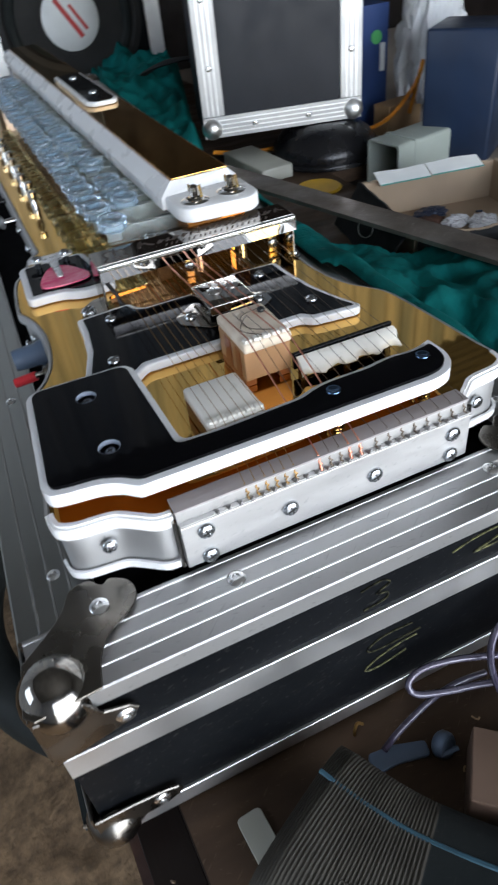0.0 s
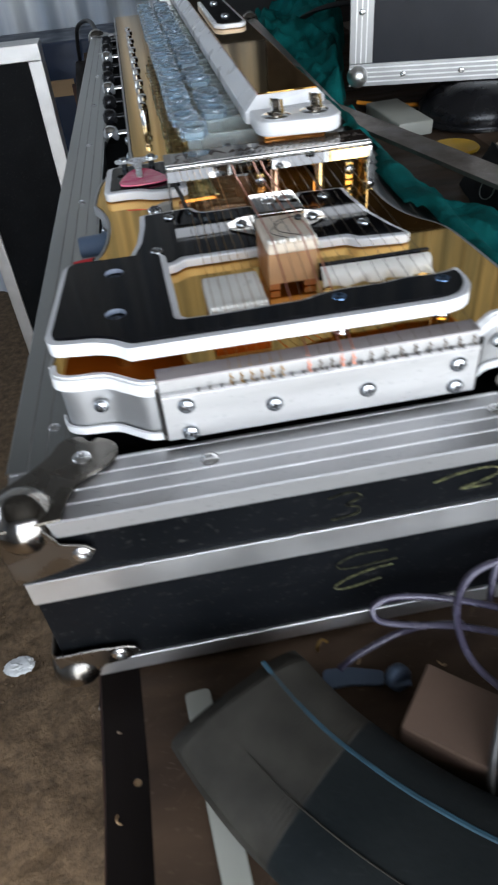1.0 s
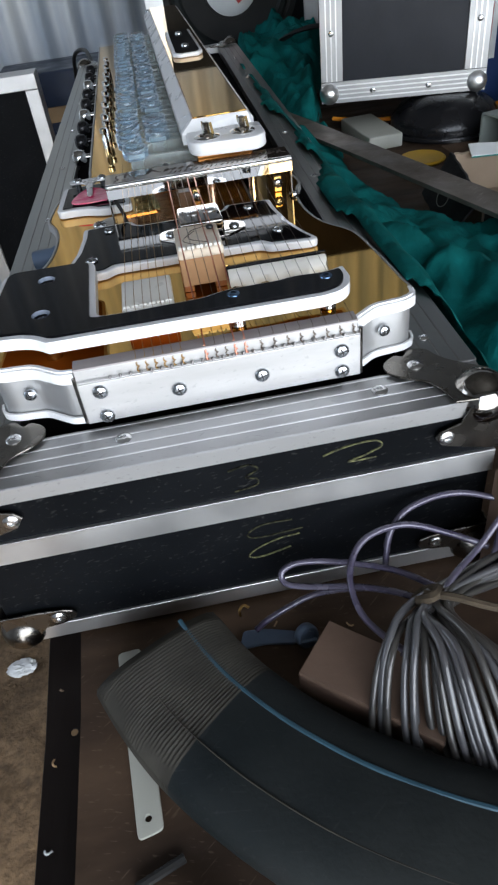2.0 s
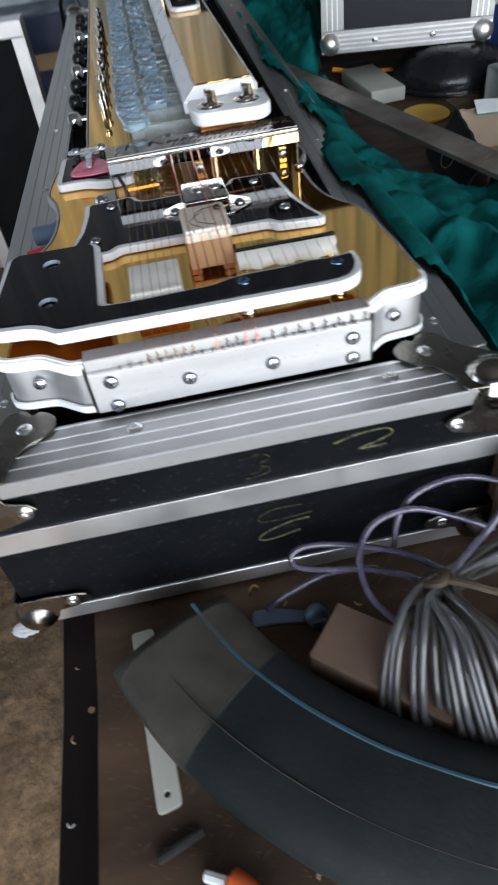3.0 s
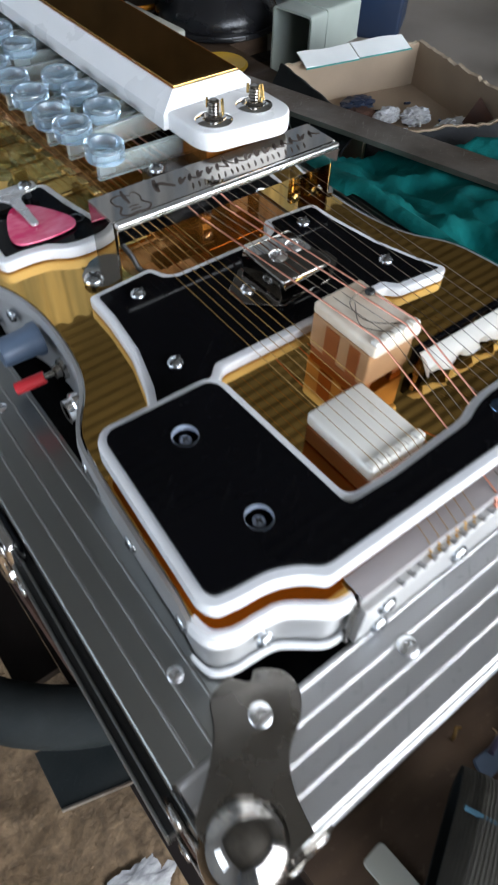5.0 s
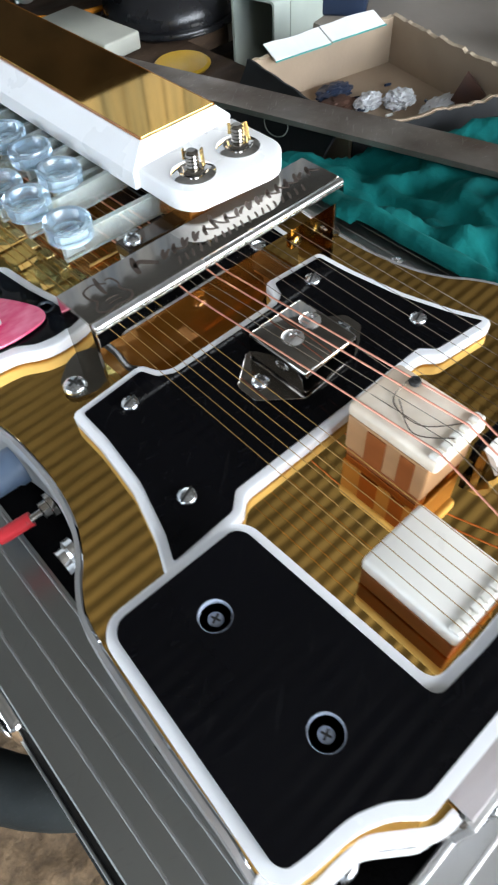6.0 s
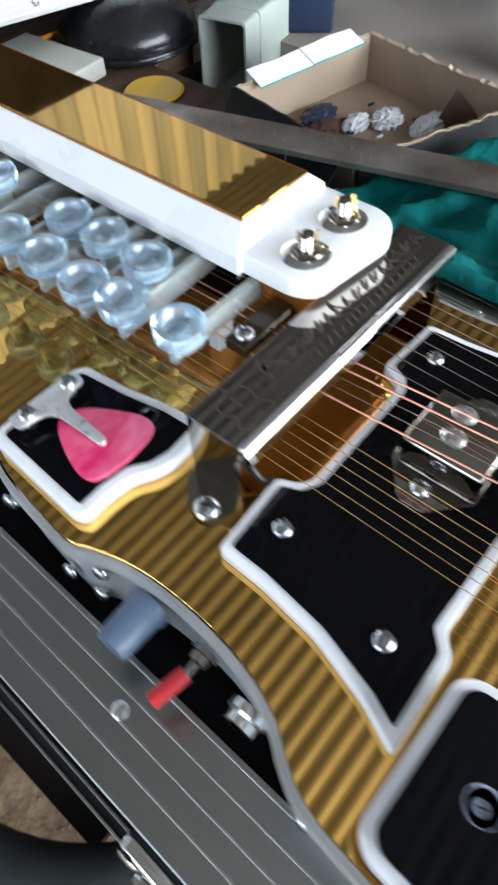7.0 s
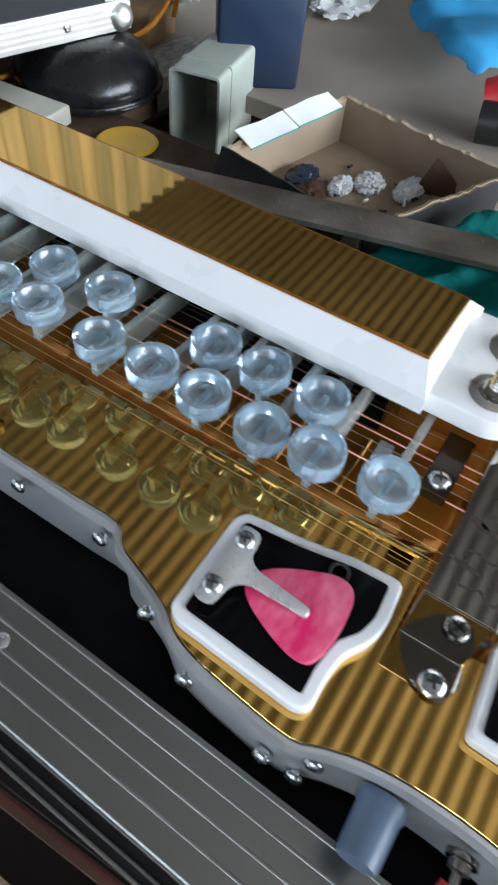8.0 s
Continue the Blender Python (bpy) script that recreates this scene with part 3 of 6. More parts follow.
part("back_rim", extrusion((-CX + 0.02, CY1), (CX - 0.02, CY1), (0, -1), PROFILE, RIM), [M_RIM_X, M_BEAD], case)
# same extrusion as in front, in the shaded side colours
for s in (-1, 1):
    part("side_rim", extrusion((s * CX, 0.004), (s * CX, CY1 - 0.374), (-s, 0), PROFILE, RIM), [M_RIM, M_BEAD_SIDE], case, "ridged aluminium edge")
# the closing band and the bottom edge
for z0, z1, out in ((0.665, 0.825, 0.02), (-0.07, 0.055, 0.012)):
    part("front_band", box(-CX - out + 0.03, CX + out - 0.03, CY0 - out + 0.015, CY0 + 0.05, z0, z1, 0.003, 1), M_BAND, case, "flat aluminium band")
    # the side bands take the darker metal, shade included in its colour
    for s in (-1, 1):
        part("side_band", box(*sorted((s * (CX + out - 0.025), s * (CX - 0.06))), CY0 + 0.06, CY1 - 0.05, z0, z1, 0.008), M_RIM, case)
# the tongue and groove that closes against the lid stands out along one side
# solid block between the lips, coloured as dark as a shaded groove
band = part("closing_channel", box(-CX - 0.082, -CX + 0.02, CY0 + 0.32, CY1 - 0.5, 0.70, 0.80, 0.004), M_SLOT, case, "closing edge groove, its shade drawn as a dark block")
for x in (-CX - 0.041, -CX - 0.083):
    part("channel_lip", box(x, x + 0.014, CY0 + 0.32, CY1 - 0.5, 0.69, 0.828, 0.003), M_RIM, band, "dull aluminium lip")


def corner(s, front, z, top):
    """A pressed steel ball corner with wings over the rim."""
    y0, d = (CY0, 1) if front else (CY1, -1)
    inset = (0.10, 0.10) if top else (0.07, 0.06)
    rad = 0.158 if top else 0.142
    c = Vector((s * (CX - inset[0]), y0 + d * inset[1], z))
    bm = lathe([(0, -rad)] + [(rad * math.sin(a * math.pi / 14), -rad * math.cos(a * math.pi / 14)) for a in range(1, 14)] + [(0, rad)], sides=32)
    bm.transform(Matrix.Translation(c))
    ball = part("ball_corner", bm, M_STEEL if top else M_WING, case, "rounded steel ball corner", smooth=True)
    out = [(-0.02, 0.02), (0.01, 0.25), (0.155, 0.365), (0.225, 0.445), (0.27, 0.53), (0.36, 0.55), (0.415, 0.495), (0.46, 0.515, 0.0), (0.535, 0.46), (0.55, 0.38), (0.495, 0.30),
           (0.385, 0.23), (0.325, 0.135), (0.295, 0.0), (0.02, -0.02)]
    if top:
        pts = [(s * (CX + 0.012 - p[0]), y0 + d * (p[1] - 0.012)) for p in out]
        line = [Vector((*p, 0)) for p in curve_through([(*p, 0) for p in pts[1:-1]], 4)]
        pts = [pts[0]] + [(p.x, p.y) for p in line] + [pts[-1]]
        if s * d < 0:
            pts.reverse()
        wing = plate(pts, RIM + 0.011, RIM + 0.026, bev=0.005)
        part("wing", wing, M_WING, ball, smooth=True, sharp=15)
        shared("rivet", RIVET, (s * 1.132, y0 + d * 0.37, RIM + 0.026), ball)
    zz = z - (0.075 if top else -0.085)
    low, high = (zz - 0.19, zz + 0.12) if top else (zz - 0.13, zz + 0.11)
    fy = y0 - d * 0.012
    side = bmesh.new()
    w = [(0.0, zz - 0.215), (0.0, high), (0.20, high), (0.26, zz + 0.01), (0.36, zz - 0.02), (0.395, zz - 0.06), (0.35, zz - 0.125), (0.20, zz - 0.165), (0.10, zz - 0.195)]
    if not top:
        w = [(0.0, low), (0.0, high), (0.20, high), (0.37, high - 0.015), (0.425, high - 0.035), (0.445, high - 0.075), (0.42, high - 0.11), (0.36, zz - 0.025), (0.24, zz - 0.04), (0.16, low)]
    vs = [side.verts.new((s * (CX - a + 0.01), fy, b)) for a, b in w]
    f = side.faces.new(vs)
    r = bmesh.ops.extrude_face_region(side, geom=[f])
    for v in r["geom"]:
        if isinstance(v, bmesh.types.BMVert):
            v.co.y -= d * 0.016
    part("front_wing", bevel(side, 0.004, 1), M_WING, ball)
    shared("rivet", RIVET, (s * 1.177, fy - d * 0.016, zz - (0.07 if top else -0.04)), ball, turn=(90 * d, 0, 0))
    side = bmesh.new()
    vs = [side.verts.new((s * (CX + 0.012), y0 + d * a, b)) for a, b in w]
    f = side.faces.new(vs)
    r = bmesh.ops.extrude_face_region(side, geom=[f])
    for v in r["geom"]:
        if isinstance(v, bmesh.types.BMVert):
            v.co.x += s * 0.016
    part("side_wing", bevel(side, 0.004, 1), M_WING, ball)
    shared("rivet", RIVET, (s * (CX + 0.028), y0 + d * 0.33, zz - (0.07 if top else -0.04)), ball, turn=(0, 90 * s, 0))


for s in (-1, 1):
    for front in (True, False):
        corner(s, front, 1.145, True)
        corner(s, front, 0.03, False)
for x in (-0.535, 0.17, 0.885):
    if x != 0.17:
        shared("rivet", RIVET, (x, -0.135, RIM + 0.001), case)
for y in (0.30, 1.86, 3.4, 5.0, 6.6, 8.2, 9.8):
    for s in (-1, 1):
        shared("rivet", RIVET_SMALL, (s * 1.29, y, RIM + 0.001), case)


def latch(y):
    """A recessed twist latch on the long side."""
    plate_bm = box(-CX - 0.085, -CX - 0.005, y - 0.17, y + 0.17, 0.50, 0.98, 0.025, 3)
    lp = part("latch_plate", plate_bm, M_CHROME, case, "chromed twist latch", smooth=True)
    part("latch_hook", box(-CX - 0.125, -CX - 0.087, y - 0.07, y + 0.07, 0.62, 0.92, 0.016), M_CHROME, lp, smooth=True)
    part("twist_tab", lathe([(0.0, 0), (0.08, 0.0), (0.08, 0.02), (0.05, 0.045), (0, 0.05)], (-CX - 0.087, y, 0.56), 20, "-X"), M_CHROME, lp, smooth=True)
    for dy in (-0.12, 0.12):
        for z in (0.54, 0.94):
            shared("rivet", RIVET, (-CX - 0.086, y + dy, z), lp, turn=(0, -90, 0))


latch(1.45)
latch(6.0)
latch(10.0)


def chalk(points):
    line = curve_through([(x, CY0 + 0.0155, z) for x, z in points], 8)
    return tube(line, 0.0056, 6)


part("chalk_mark", chalk([(-0.02, 1.02), (0.09, 1.04), (0.14, 1.00), (0.07, 0.955), (0.13, 0.93), (0.12, 0.885), (0.0, 0.865)]), M_CHALK_FAINT, case, "faint chalked numeral")
part("chalk_mark", chalk([(0.50, 1.0), (0.62, 1.035), (0.78, 1.045), (0.83, 1.0), (0.74, 0.955), (0.64, 0.925), (0.80, 0.925)]), M_CHALK, case, "yellow chalked numeral")
part("chalk_mark", chalk([(0.34, 0.43), (0.22, 0.42), (0.08, 0.37), (0.02, 0.31), (0.10, 0.29), (0.28, 0.33)]), M_CHALK, case, "yellow chalked loop")
part("chalk_mark", chalk([(0.30, 0.56), (0.12, 0.56), (0.03, 0.50), (0.10, 0.46), (0.36, 0.475)]), M_CHALK_FAINT, case, "faint chalked loop")


# the case stands a little askew under the instrument: its long sides run off towards the bar
for ob in case.children_recursive:
    if ob.data in (RIVET, RIVET_SMALL):
        at = base_of(ob.parent) + ob.location
        ob.location.x += 0.027 * max(0.0, at.y)
        continue
    base = base_of(ob.parent)
    for v in ob.data.vertices:
        v.co.x += 0.027 * max(0.0, v.co.y + base.y)

# ---- the keyed zither ----
zither = thing("keyed_zither", "gold-mirrored electric keyed zither with clear buttons, lying in the open case", "musical instrument", (0, 5, 1.234))
DECK = 1.56
END = 10.6


def both(half, closed=True):
    """A symmetric outline from its right half, front to back."""
    return [(x, y) for x, y in half] + [(-x, y) for x, y in reversed(half)]


HALF = [(0.72, 0.04), (0.79, 0.05), (0.86, 0.10), (0.94, 0.155), (1.03, 0.17), (1.12, 0.18), (1.19, 0.22), (1.215, 0.30), (1.21, 0.42), (1.19, 0.75), (1.155, 1.12), (1.10, 1.26),
        (1.03, 1.36), (0.97, 1.50), (0.935, 1.70), (0.93, 1.92), (0.95, 2.08), (0.985, 2.20), (1.02, 2.30), (1.005, 2.50), (0.985, 2.66), (0.950, 2.79), (0.885, 2.895), (0.838, 3.02), (0.792, 3.15), (0.728, 3.222), (0.728, 3.40)]


def body_outline(inset):
    line = [(p.x, p.y) for p in curve_through([(x, y, 0) for x, y in HALF], 3)]
    pts = []
    for i, (x, y) in enumerate(line):
        a, b = Vector(line[max(i - 1, 0)]), Vector(line[min(i + 1, len(line) - 1)])
        d = (b - a).normalized()
        pts.append((x - d.y * inset, y + d.x * inset))
    pts.append((0.73 - inset, END - inset))
    return both(pts)


def taper(bm):
    """The sides lean in a little towards the top."""
    for v in bm.verts:
        k = max(-1.0, min(1.0, (v.co.z - 1.39) / 0.155)) * max(0.0, min(1.0, (v.co.y - 0.15) / 0.25))
        if abs(v.co.x) > 0.66:
            v.co.x -= math.copysign(0.026 * k, v.co.x)
    return bm


RECESS = rounded([(-0.42, 1.862), (-0.31, 1.855), (-0.265, 1.785), (0.265, 1.785), (0.31, 1.855), (0.58, 1.862), (0.58, 9.4), (-0.29, 9.4), (-0.28, 4.3), (-0.134, 2.175), (-0.42, 2.160)], 0.03)
body_bm = taper(plate(body_outline(0.012), 1.236, 1.5455))
for v in body_bm.verts:
    if v.co.z < 1.3:
        v.co.z -= min(0.095, 0.05 * max(0.0, v.co.y - 0.3))
body = part("body", body_bm, M_BODY, zither, "satin aluminium side band", smooth=True, sharp=50)
FRONT_EDGE = [(p.x, p.y) for p in curve_through([(x, y, 0) for x, y in HALF[:8]], 5)]
for s in (-1, 1):
    line = [(s * x, y) for x, y in FRONT_EDGE]
    for z0, z1 in ((1.229, 1.271), (1.492, 1.553)):
        part("edging", taper(ribbon(line, z0, z1, s * 0.014)), M_WHITE_PAINT, body, "white painted edging")
    part("edging", taper(ribbon(line, 1.5535, 1.5645, s * -0.020)), M_WHITE_PAINT, body, "white painted edging")
side_line = [(p.x, p.y) for p in curve_through([(x, y, 0) for x, y in HALF[7:]], 3)] + [(0.73, END)]
for s in (-1, 1):
    part("edging", taper(ribbon([(s * x, y) for x, y in side_line], 1.505, 1.5615 if s < 0 else 1.553, s * 0.016)), M_BODY, body, "pale aluminium edge strip")
deck = part("deck", taper(plate(body_outline(0.008), 1.546, DECK, holes=[RECESS], bev=0.002, seg=1)), M_GOLD, zither, "gold mirror acrylic top")
# under the string cover this amber floor imitates the doubled gold reflection
part("recess_floor", plate(rounded([(-0.43, 1.79), (0.57, 1.79), (0.57, 9.38), (-0.43, 9.38)], 0.03), 1.5465, 1.549), M_SUNK, deck, "mirror acrylic sunk panel, amber of doubled reflections in its colour")
for x, y, z, t in ((-1.001, 0.148, 1.394, (90, 0, 0)), (0.998, 0.148, 1.394, (90, 0, 0)), (-1.205, 0.37, 1.393, (0, -90, 0)), (-1.183, 0.745, 1.394, (0, -90, 0)), (-1.14, 1.156, 1.40, (0, -90, -12)),
                   (1.205, 0.37, 1.393, (0, 90, 0)), (1.183, 0.745, 1.394, (0, 90, 0)), (-0.977, 2.20, 1.40, (0, -90, 10)), (-1.020, 2.36, 1.28, (0, -90, 0)), (-0.995, 2.235, 1.205, (0, -90, 6)), (-0.996, 2.70, 1.41, (0, -90, 12)),
                   (-0.880, 2.955, 1.41, (0, -90, 25)), (-0.742, 3.29, 1.42, (0, -90, 0)), (-0.742, 3.72, 1.42, (0, -90, 0)), (-0.742, 4.2, 1.42, (0, -90, 0))):
    shared("screw", PAN, (x * 0.988 if t[1] else x, y if t[1] else y + 0.006, z), body, t)

# tailpiece: front plate, notched ledge, upstand and top flange
tail = part("tailpiece", box(-0.71, 0.81, -0.018, 0.018, 1.25, 1.504, 0.004), M_PLATE, zither, "filed aluminium string plate")
for x, z in ((-0.600, 1.446), (-0.600, 1.288), (-0.191, 1.374), (0.262, 1.366), (0.705, 1.427), (0.705, 1.297)):
    shared("screw", PAN_BIG, (x, -0.019, z), tail, (90, 0, 0))
part("ledge", box(-0.708, 0.808, -0.014, 0.0115, 1.505, 1.512, 0.001), M_PLATE, tail)
part("upstand", box(-0.712, 0.804, 0.012, 0.026, 1.505, 1.572, 0.003), M_PLATE, tail, "brushed aluminium upstand")
part("top_flange", box(-0.714, 0.806, 0.008, 0.106, 1.5725, 1.584, 0.003), M_FLANGE, tail, "dull grey aluminium flange")
tooth = bmesh.new()
tv = [tooth.verts.new(p) for p in ((-0.008, -0.026, 0), (0.004, -0.026, 0), (0.004, -0.024, 0.025), (-0.013, 0.006, 0), (0.008, 0.006, 0), (-0.004, 0.005, 0.004))]
for f in ((0, 1, 2), (5, 4, 3), (0, 3, 4, 1), (1, 4, 5, 2), (2, 5, 3, 0)):
    tooth.faces.new([tv[k] for k in f])
TOOTH = mesh_of("string_tooth", tooth, [M_TOOTH], smooth=False)
for k in range(24):
    shared("string_tooth", TOOTH, (-0.53 + k * 0.0545, 0.004, 1.5125), tail)
for x in (-0.722, 0.822):
    part("seam_rod", tube([(x, 0.018, 1.24), (x, 0.018, 1.53)], 0.012, 8), M_STEEL, zither, smooth=True)

# hand rest
HAND = [(-1.188, 0.275), (-1.132, 0.98), (-1.08, 1.035), (-0.62, 1.025), (-0.575, 0.97), (-0.556, 0.281, 0.05), (-0.37, 0.272), (0.03, 0.285), (0.105, 0.315), (0.20, 0.332), (0.42, 0.330), (0.56, 0.352), (0.67, 0.337),
        (0.745, 0.345), (0.822, 0.372, 0.012), (0.830, 0.25), (0.808, 0.165), (0.75, 0.100), (0.66, 0.073), (-0.812, 0.092, 0.014), (-0.875, 0.152, 0.03), (-0.96, 0.192), (-1.08, 0.205), (-1.160, 0.222)]


def inset_loop(points, d):
    """The outline moved inwards by d (given clockwise or not)."""
    area = sum(points[i - 1][0] * p[1] - p[0] * points[i - 1][1] for i, p in enumerate(points))
    s = 1 if area > 0 else -1
    out, n = [], len(points)
    for i, p in enumerate(points):
        a, b, q = Vector(points[i - 1][:2]), Vector(points[(i + 1) % n][:2]), Vector(p[:2])
        u, v = (q - a).normalized(), (b - q).normalized()
        nrm = (Vector((-u.y, u.x)) + Vector((-v.y, v.x))).normalized()
        c = max(0.4, nrm.dot(Vector((-u.y, u.x))))
        out.append(q + s * nrm * d / c)
    return out


def circle(x, y, r, n=20):
    return [(x + r * math.cos(k * math.tau / n), y + r * math.sin(k * math.tau / n)) for k in range(n)]


HAND_LINE = rounded(HAND, 0.05, 4)
WELLS = ((-0.857, 0.82), (-0.857, 0.39))
hand_rest = part("hand_rest", plate(HAND_LINE, 1.655, 1.722, holes=[circle(x, y, 0.052) for x, y in WELLS], bev=0.016, seg=3), M_WHITE, zither, "raised white acrylic hand rest", smooth=True, sharp=12)
# added layer whose orange imitates gold light on the white underside
part("backing", plate(rounded(inset_loop(HAND, 0.02), 0.04, 4), 1.651, 1.6545), M_GOLD_BOUNCE, hand_rest, "orange-brown underside tinted for gold bounce")
part("black_face", plate(rounded(inset_loop(HAND, 0.034), 0.04, 4), 1.7225, 1.738, holes=[circle(x, y, 0.052) for x, y in WELLS], bev=0.006), M_BLACK, hand_rest, "glossy black acrylic face", smooth=True, sharp=12)
for x, y in WELLS:
    part("sunk_washer", lathe([(0, 1.698), (0.018, 1.698), (0.020, 1.704), (0.036, 1.704), (0.0512, 1.712), (0.0505, 1.68), (0, 1.68)], (x, y, 0), 22), M_WELL, hand_rest, smooth=True)
    shared("screw", SUNK, (x, y, 1.700), hand_rest)
    part("well_ring", lathe([(0.0515, 1.713), (0.0515, 1.7365), (0.049, 1.7365), (0.049, 1.713)], (x, y, 0), 24), M_WELL, hand_rest, "grey-blue sunk ring", smooth=True)
    part("spacer", lathe([(0.05, DECK), (0.05, 1.655)], (x, y, 0), 20), M_CHROME, hand_rest, smooth=True)
for x, y in ((0.188, 0.232), (0.70, 0.254)):
    part("flush_screw", lathe([(0.036, 1.738), (0.034, 1.742), (0.024, 1.744), (0.016, 1.740), (0, 1.739)], (x, y, 0), 22), M_BLUE_STEEL, hand_rest, smooth=True)
    part("threaded_post", lathe([(0.046 if k % 2 else 0.041, DECK + 0.002 + k * 0.0093) for k in range(11)], (x, y - 0.02, 0), 18), M_CHROME, hand_rest)

# black plate in the middle
MID = [(-0.70, 1.85), (-0.35, 1.875), (-0.315, 1.79), (-0.27, 1.765), (0.27, 1.765), (0.315, 1.79), (0.35, 1.875), (0.68, 1.855), (0.69, 1.66), (0.725, 1.40), (0.79, 1.18), (0.85, 1.04), (0.81, 1.01), (0.53, 1.045),
       (0.48, 1.10), (-0.47, 1.115), (-0.53, 1.06), (-0.87, 1.05), (-0.80, 1.20), (-0.735, 1.42), (-0.705, 1.66)]
MID_LINE = rounded(MID, 0.03, 3)
mid = part("middle_plate", plate(MID_LINE, DECK + 0.004, 1.618, bev=0.010, seg=2), M_WHITE, zither, "white-edged black acrylic plate", smooth=True, sharp=12)
part("black_face", plate(rounded(inset_loop(MID, 0.038), 0.015, 3), 1.6185, 1.626, bev=0.004), M_BLACK, mid, "glossy black acrylic face", smooth=True, sharp=12)
for x, y in ((-0.509, 1.722), (-0.622, 1.246), (0.503, 1.728), (0.624, 1.241)):
    shared("screw", SLOTTED, (x, y, 1.627), mid)

# pickup
pickup = part("pickup", box(-0.018, 0.274, 1.272, 1.585, 1.636, 1.757, 0.016, 3), M_COVER, zither, "polished metal pickup cover", smooth=True)
ears = [(-0.165, 1.49), (-0.02, 1.60), (0.28, 1.58), (0.43, 1.47), (0.43, 1.38), (0.30, 1.285), (-0.02, 1.262), (-0.165, 1.39)]
part("mounting_plate", plate(rounded(ears, 0.015, 2), 1.6265, 1.635, bev=0.002), M_COVER, pickup)
for x, y in ((-0.085, 1.445), (0.352, 1.42)):
    shared("screw", PAN, (x, y, 1.636), pickup)
for x, y in ((0.085, 1.44), (0.20, 1.46)):
    shared("screw", RIVET, (x, y, 1.757), pickup)

# bridges
high = part("high_bridge", box(-0.062, 0.20, 0.69, 1.03, 1.60, 1.775, 0.008), M_WOOD_PALE, zither, "wood and bone string bridge")
for y0, y1 in ((0.74, 0.80), (0.86, 0.94)):
    part("inlay", box(-0.066, 0.204, y0, y1, 1.605, 1.765), M_WOOD_RED, high, "red-brown wood inlay")
for x0, x1 in ((-0.060, 0.0), (0.13, 0.198)):
    part("foot", box(x0, x1, 0.70, 1.02, DECK + 0.002, 1.60, 0.004), M_WOOD_RED, high)
bone_top = box(-0.066, 0.204, 0.665, 1.035, 1.776, 1.835, 0.018, 3)
high_bone = part("bone_cap", bone_top, M_BONE, high, "yellowed bone cap", smooth=True)
for k in range(5):
    part("tooth", box(-0.058 + k * 0.052, -0.014 + k * 0.052, 0.672, 0.712, 1.83, 1.852, 0.009), M_BONE_WHITE, high_bone)
part("rubber_ring", tube([(0.155 + 0.011 * math.cos(a), 0.93 + 0.011 * math.sin(a), 1.849) for a in np.linspace(0, math.tau, 12, endpoint=False)], 0.012, 8, True), M_CABLE_BLACK, high, smooth=True)
low = part("low_bridge", box(-0.415, -0.135, 0.305, 0.65, DECK + 0.004, 1.655, 0.006), M_WOOD_RED, zither, "wood and white bone string bridge")
low_bone = part("bone_cap", box(-0.418, -0.132, 0.30, 0.655, 1.656, 1.722, 0.016, 3), M_BONE_WHITE, low, "white bone cap", smooth=True)
for k in range(6):
    part("tooth", box(-0.412 + k * 0.0465, -0.370 + k * 0.0465, 0.305, 0.345, 1.717, 1.736, 0.008), M_BONE_WHITE, low_bone)
right = bmesh.new()
prof = [(0.566, 1.612), (0.574, 1.600), (0.604, 1.642), (0.630, 1.676), (0.643, 1.688), (0.604, 1.680), (0.578, 1.650)]
right_rows = []
for k in range(25):
    x = 0.205 + 0.585 * k / 24
    wave = 0.018 * math.sin(k * 0.95) + 0.008 * math.sin(k * 2.3)
    y_off = -0.008 * (k / 24)
    cut = (0, 0, -0.022, -0.012, 0, 0, -0.012) if k == 24 else (0,) * 7
    right_rows.append([right.verts.new((x + cut[i], y + y_off + (wave if i < 2 else 0), z)) for i, (y, z) in enumerate(prof)])
for a, b in zip(right_rows, right_rows[1:]):
    for k in range(len(prof)):
        right.faces.new((a[k], b[k], b[(k + 1) % len(prof)], a[(k + 1) % len(prof)]))
right.faces.new(right_rows[0])
right.faces.new(right_rows[-1])
side_bridge = part("side_bridge", right, M_BONE_WHITE, zither, "scalloped white bone bridge", smooth=True)
part("black_back", box(0.20, 0.80, 0.658, 0.682, 1.60, 1.694, 0.004), M_BLACK, side_bridge)
for x in (0.24, 0.50, 0.76):
    part("support", box(x - 0.02, x + 0.02, 0.625, 0.657, DECK + 0.002, 1.66), M_STEEL, side_bridge)
for x in (0.29, 0.72):
    part("pin_hole", lathe([(0.015, 0), (0.015, 0.010), (0, 0.008)], (x, 0.600, 1.640), 12, "-Y"), M_SLOT, side_bridge)

# strings
STRINGS = [(x, 0.32, 1.742, 0.0016, M_BRASS) for x in (-0.392, -0.345, -0.298, -0.252, -0.205, -0.158)]
STRINGS += [(x, 0.69, 1.858, r, m) for x, r, m in ((-0.035, 0.0040, M_COPPER), (0.018, 0.0016, M_WIRE), (0.070, 0.0016, M_WIRE), (0.118, 0.0040, M_COPPER), (0.172, 0.0040, M_COPPER))]
STRINGS += [(0.255 + 0.070 * k, 0.64, 1.692, 0.0015, M_WIRE) for k in range(8)]
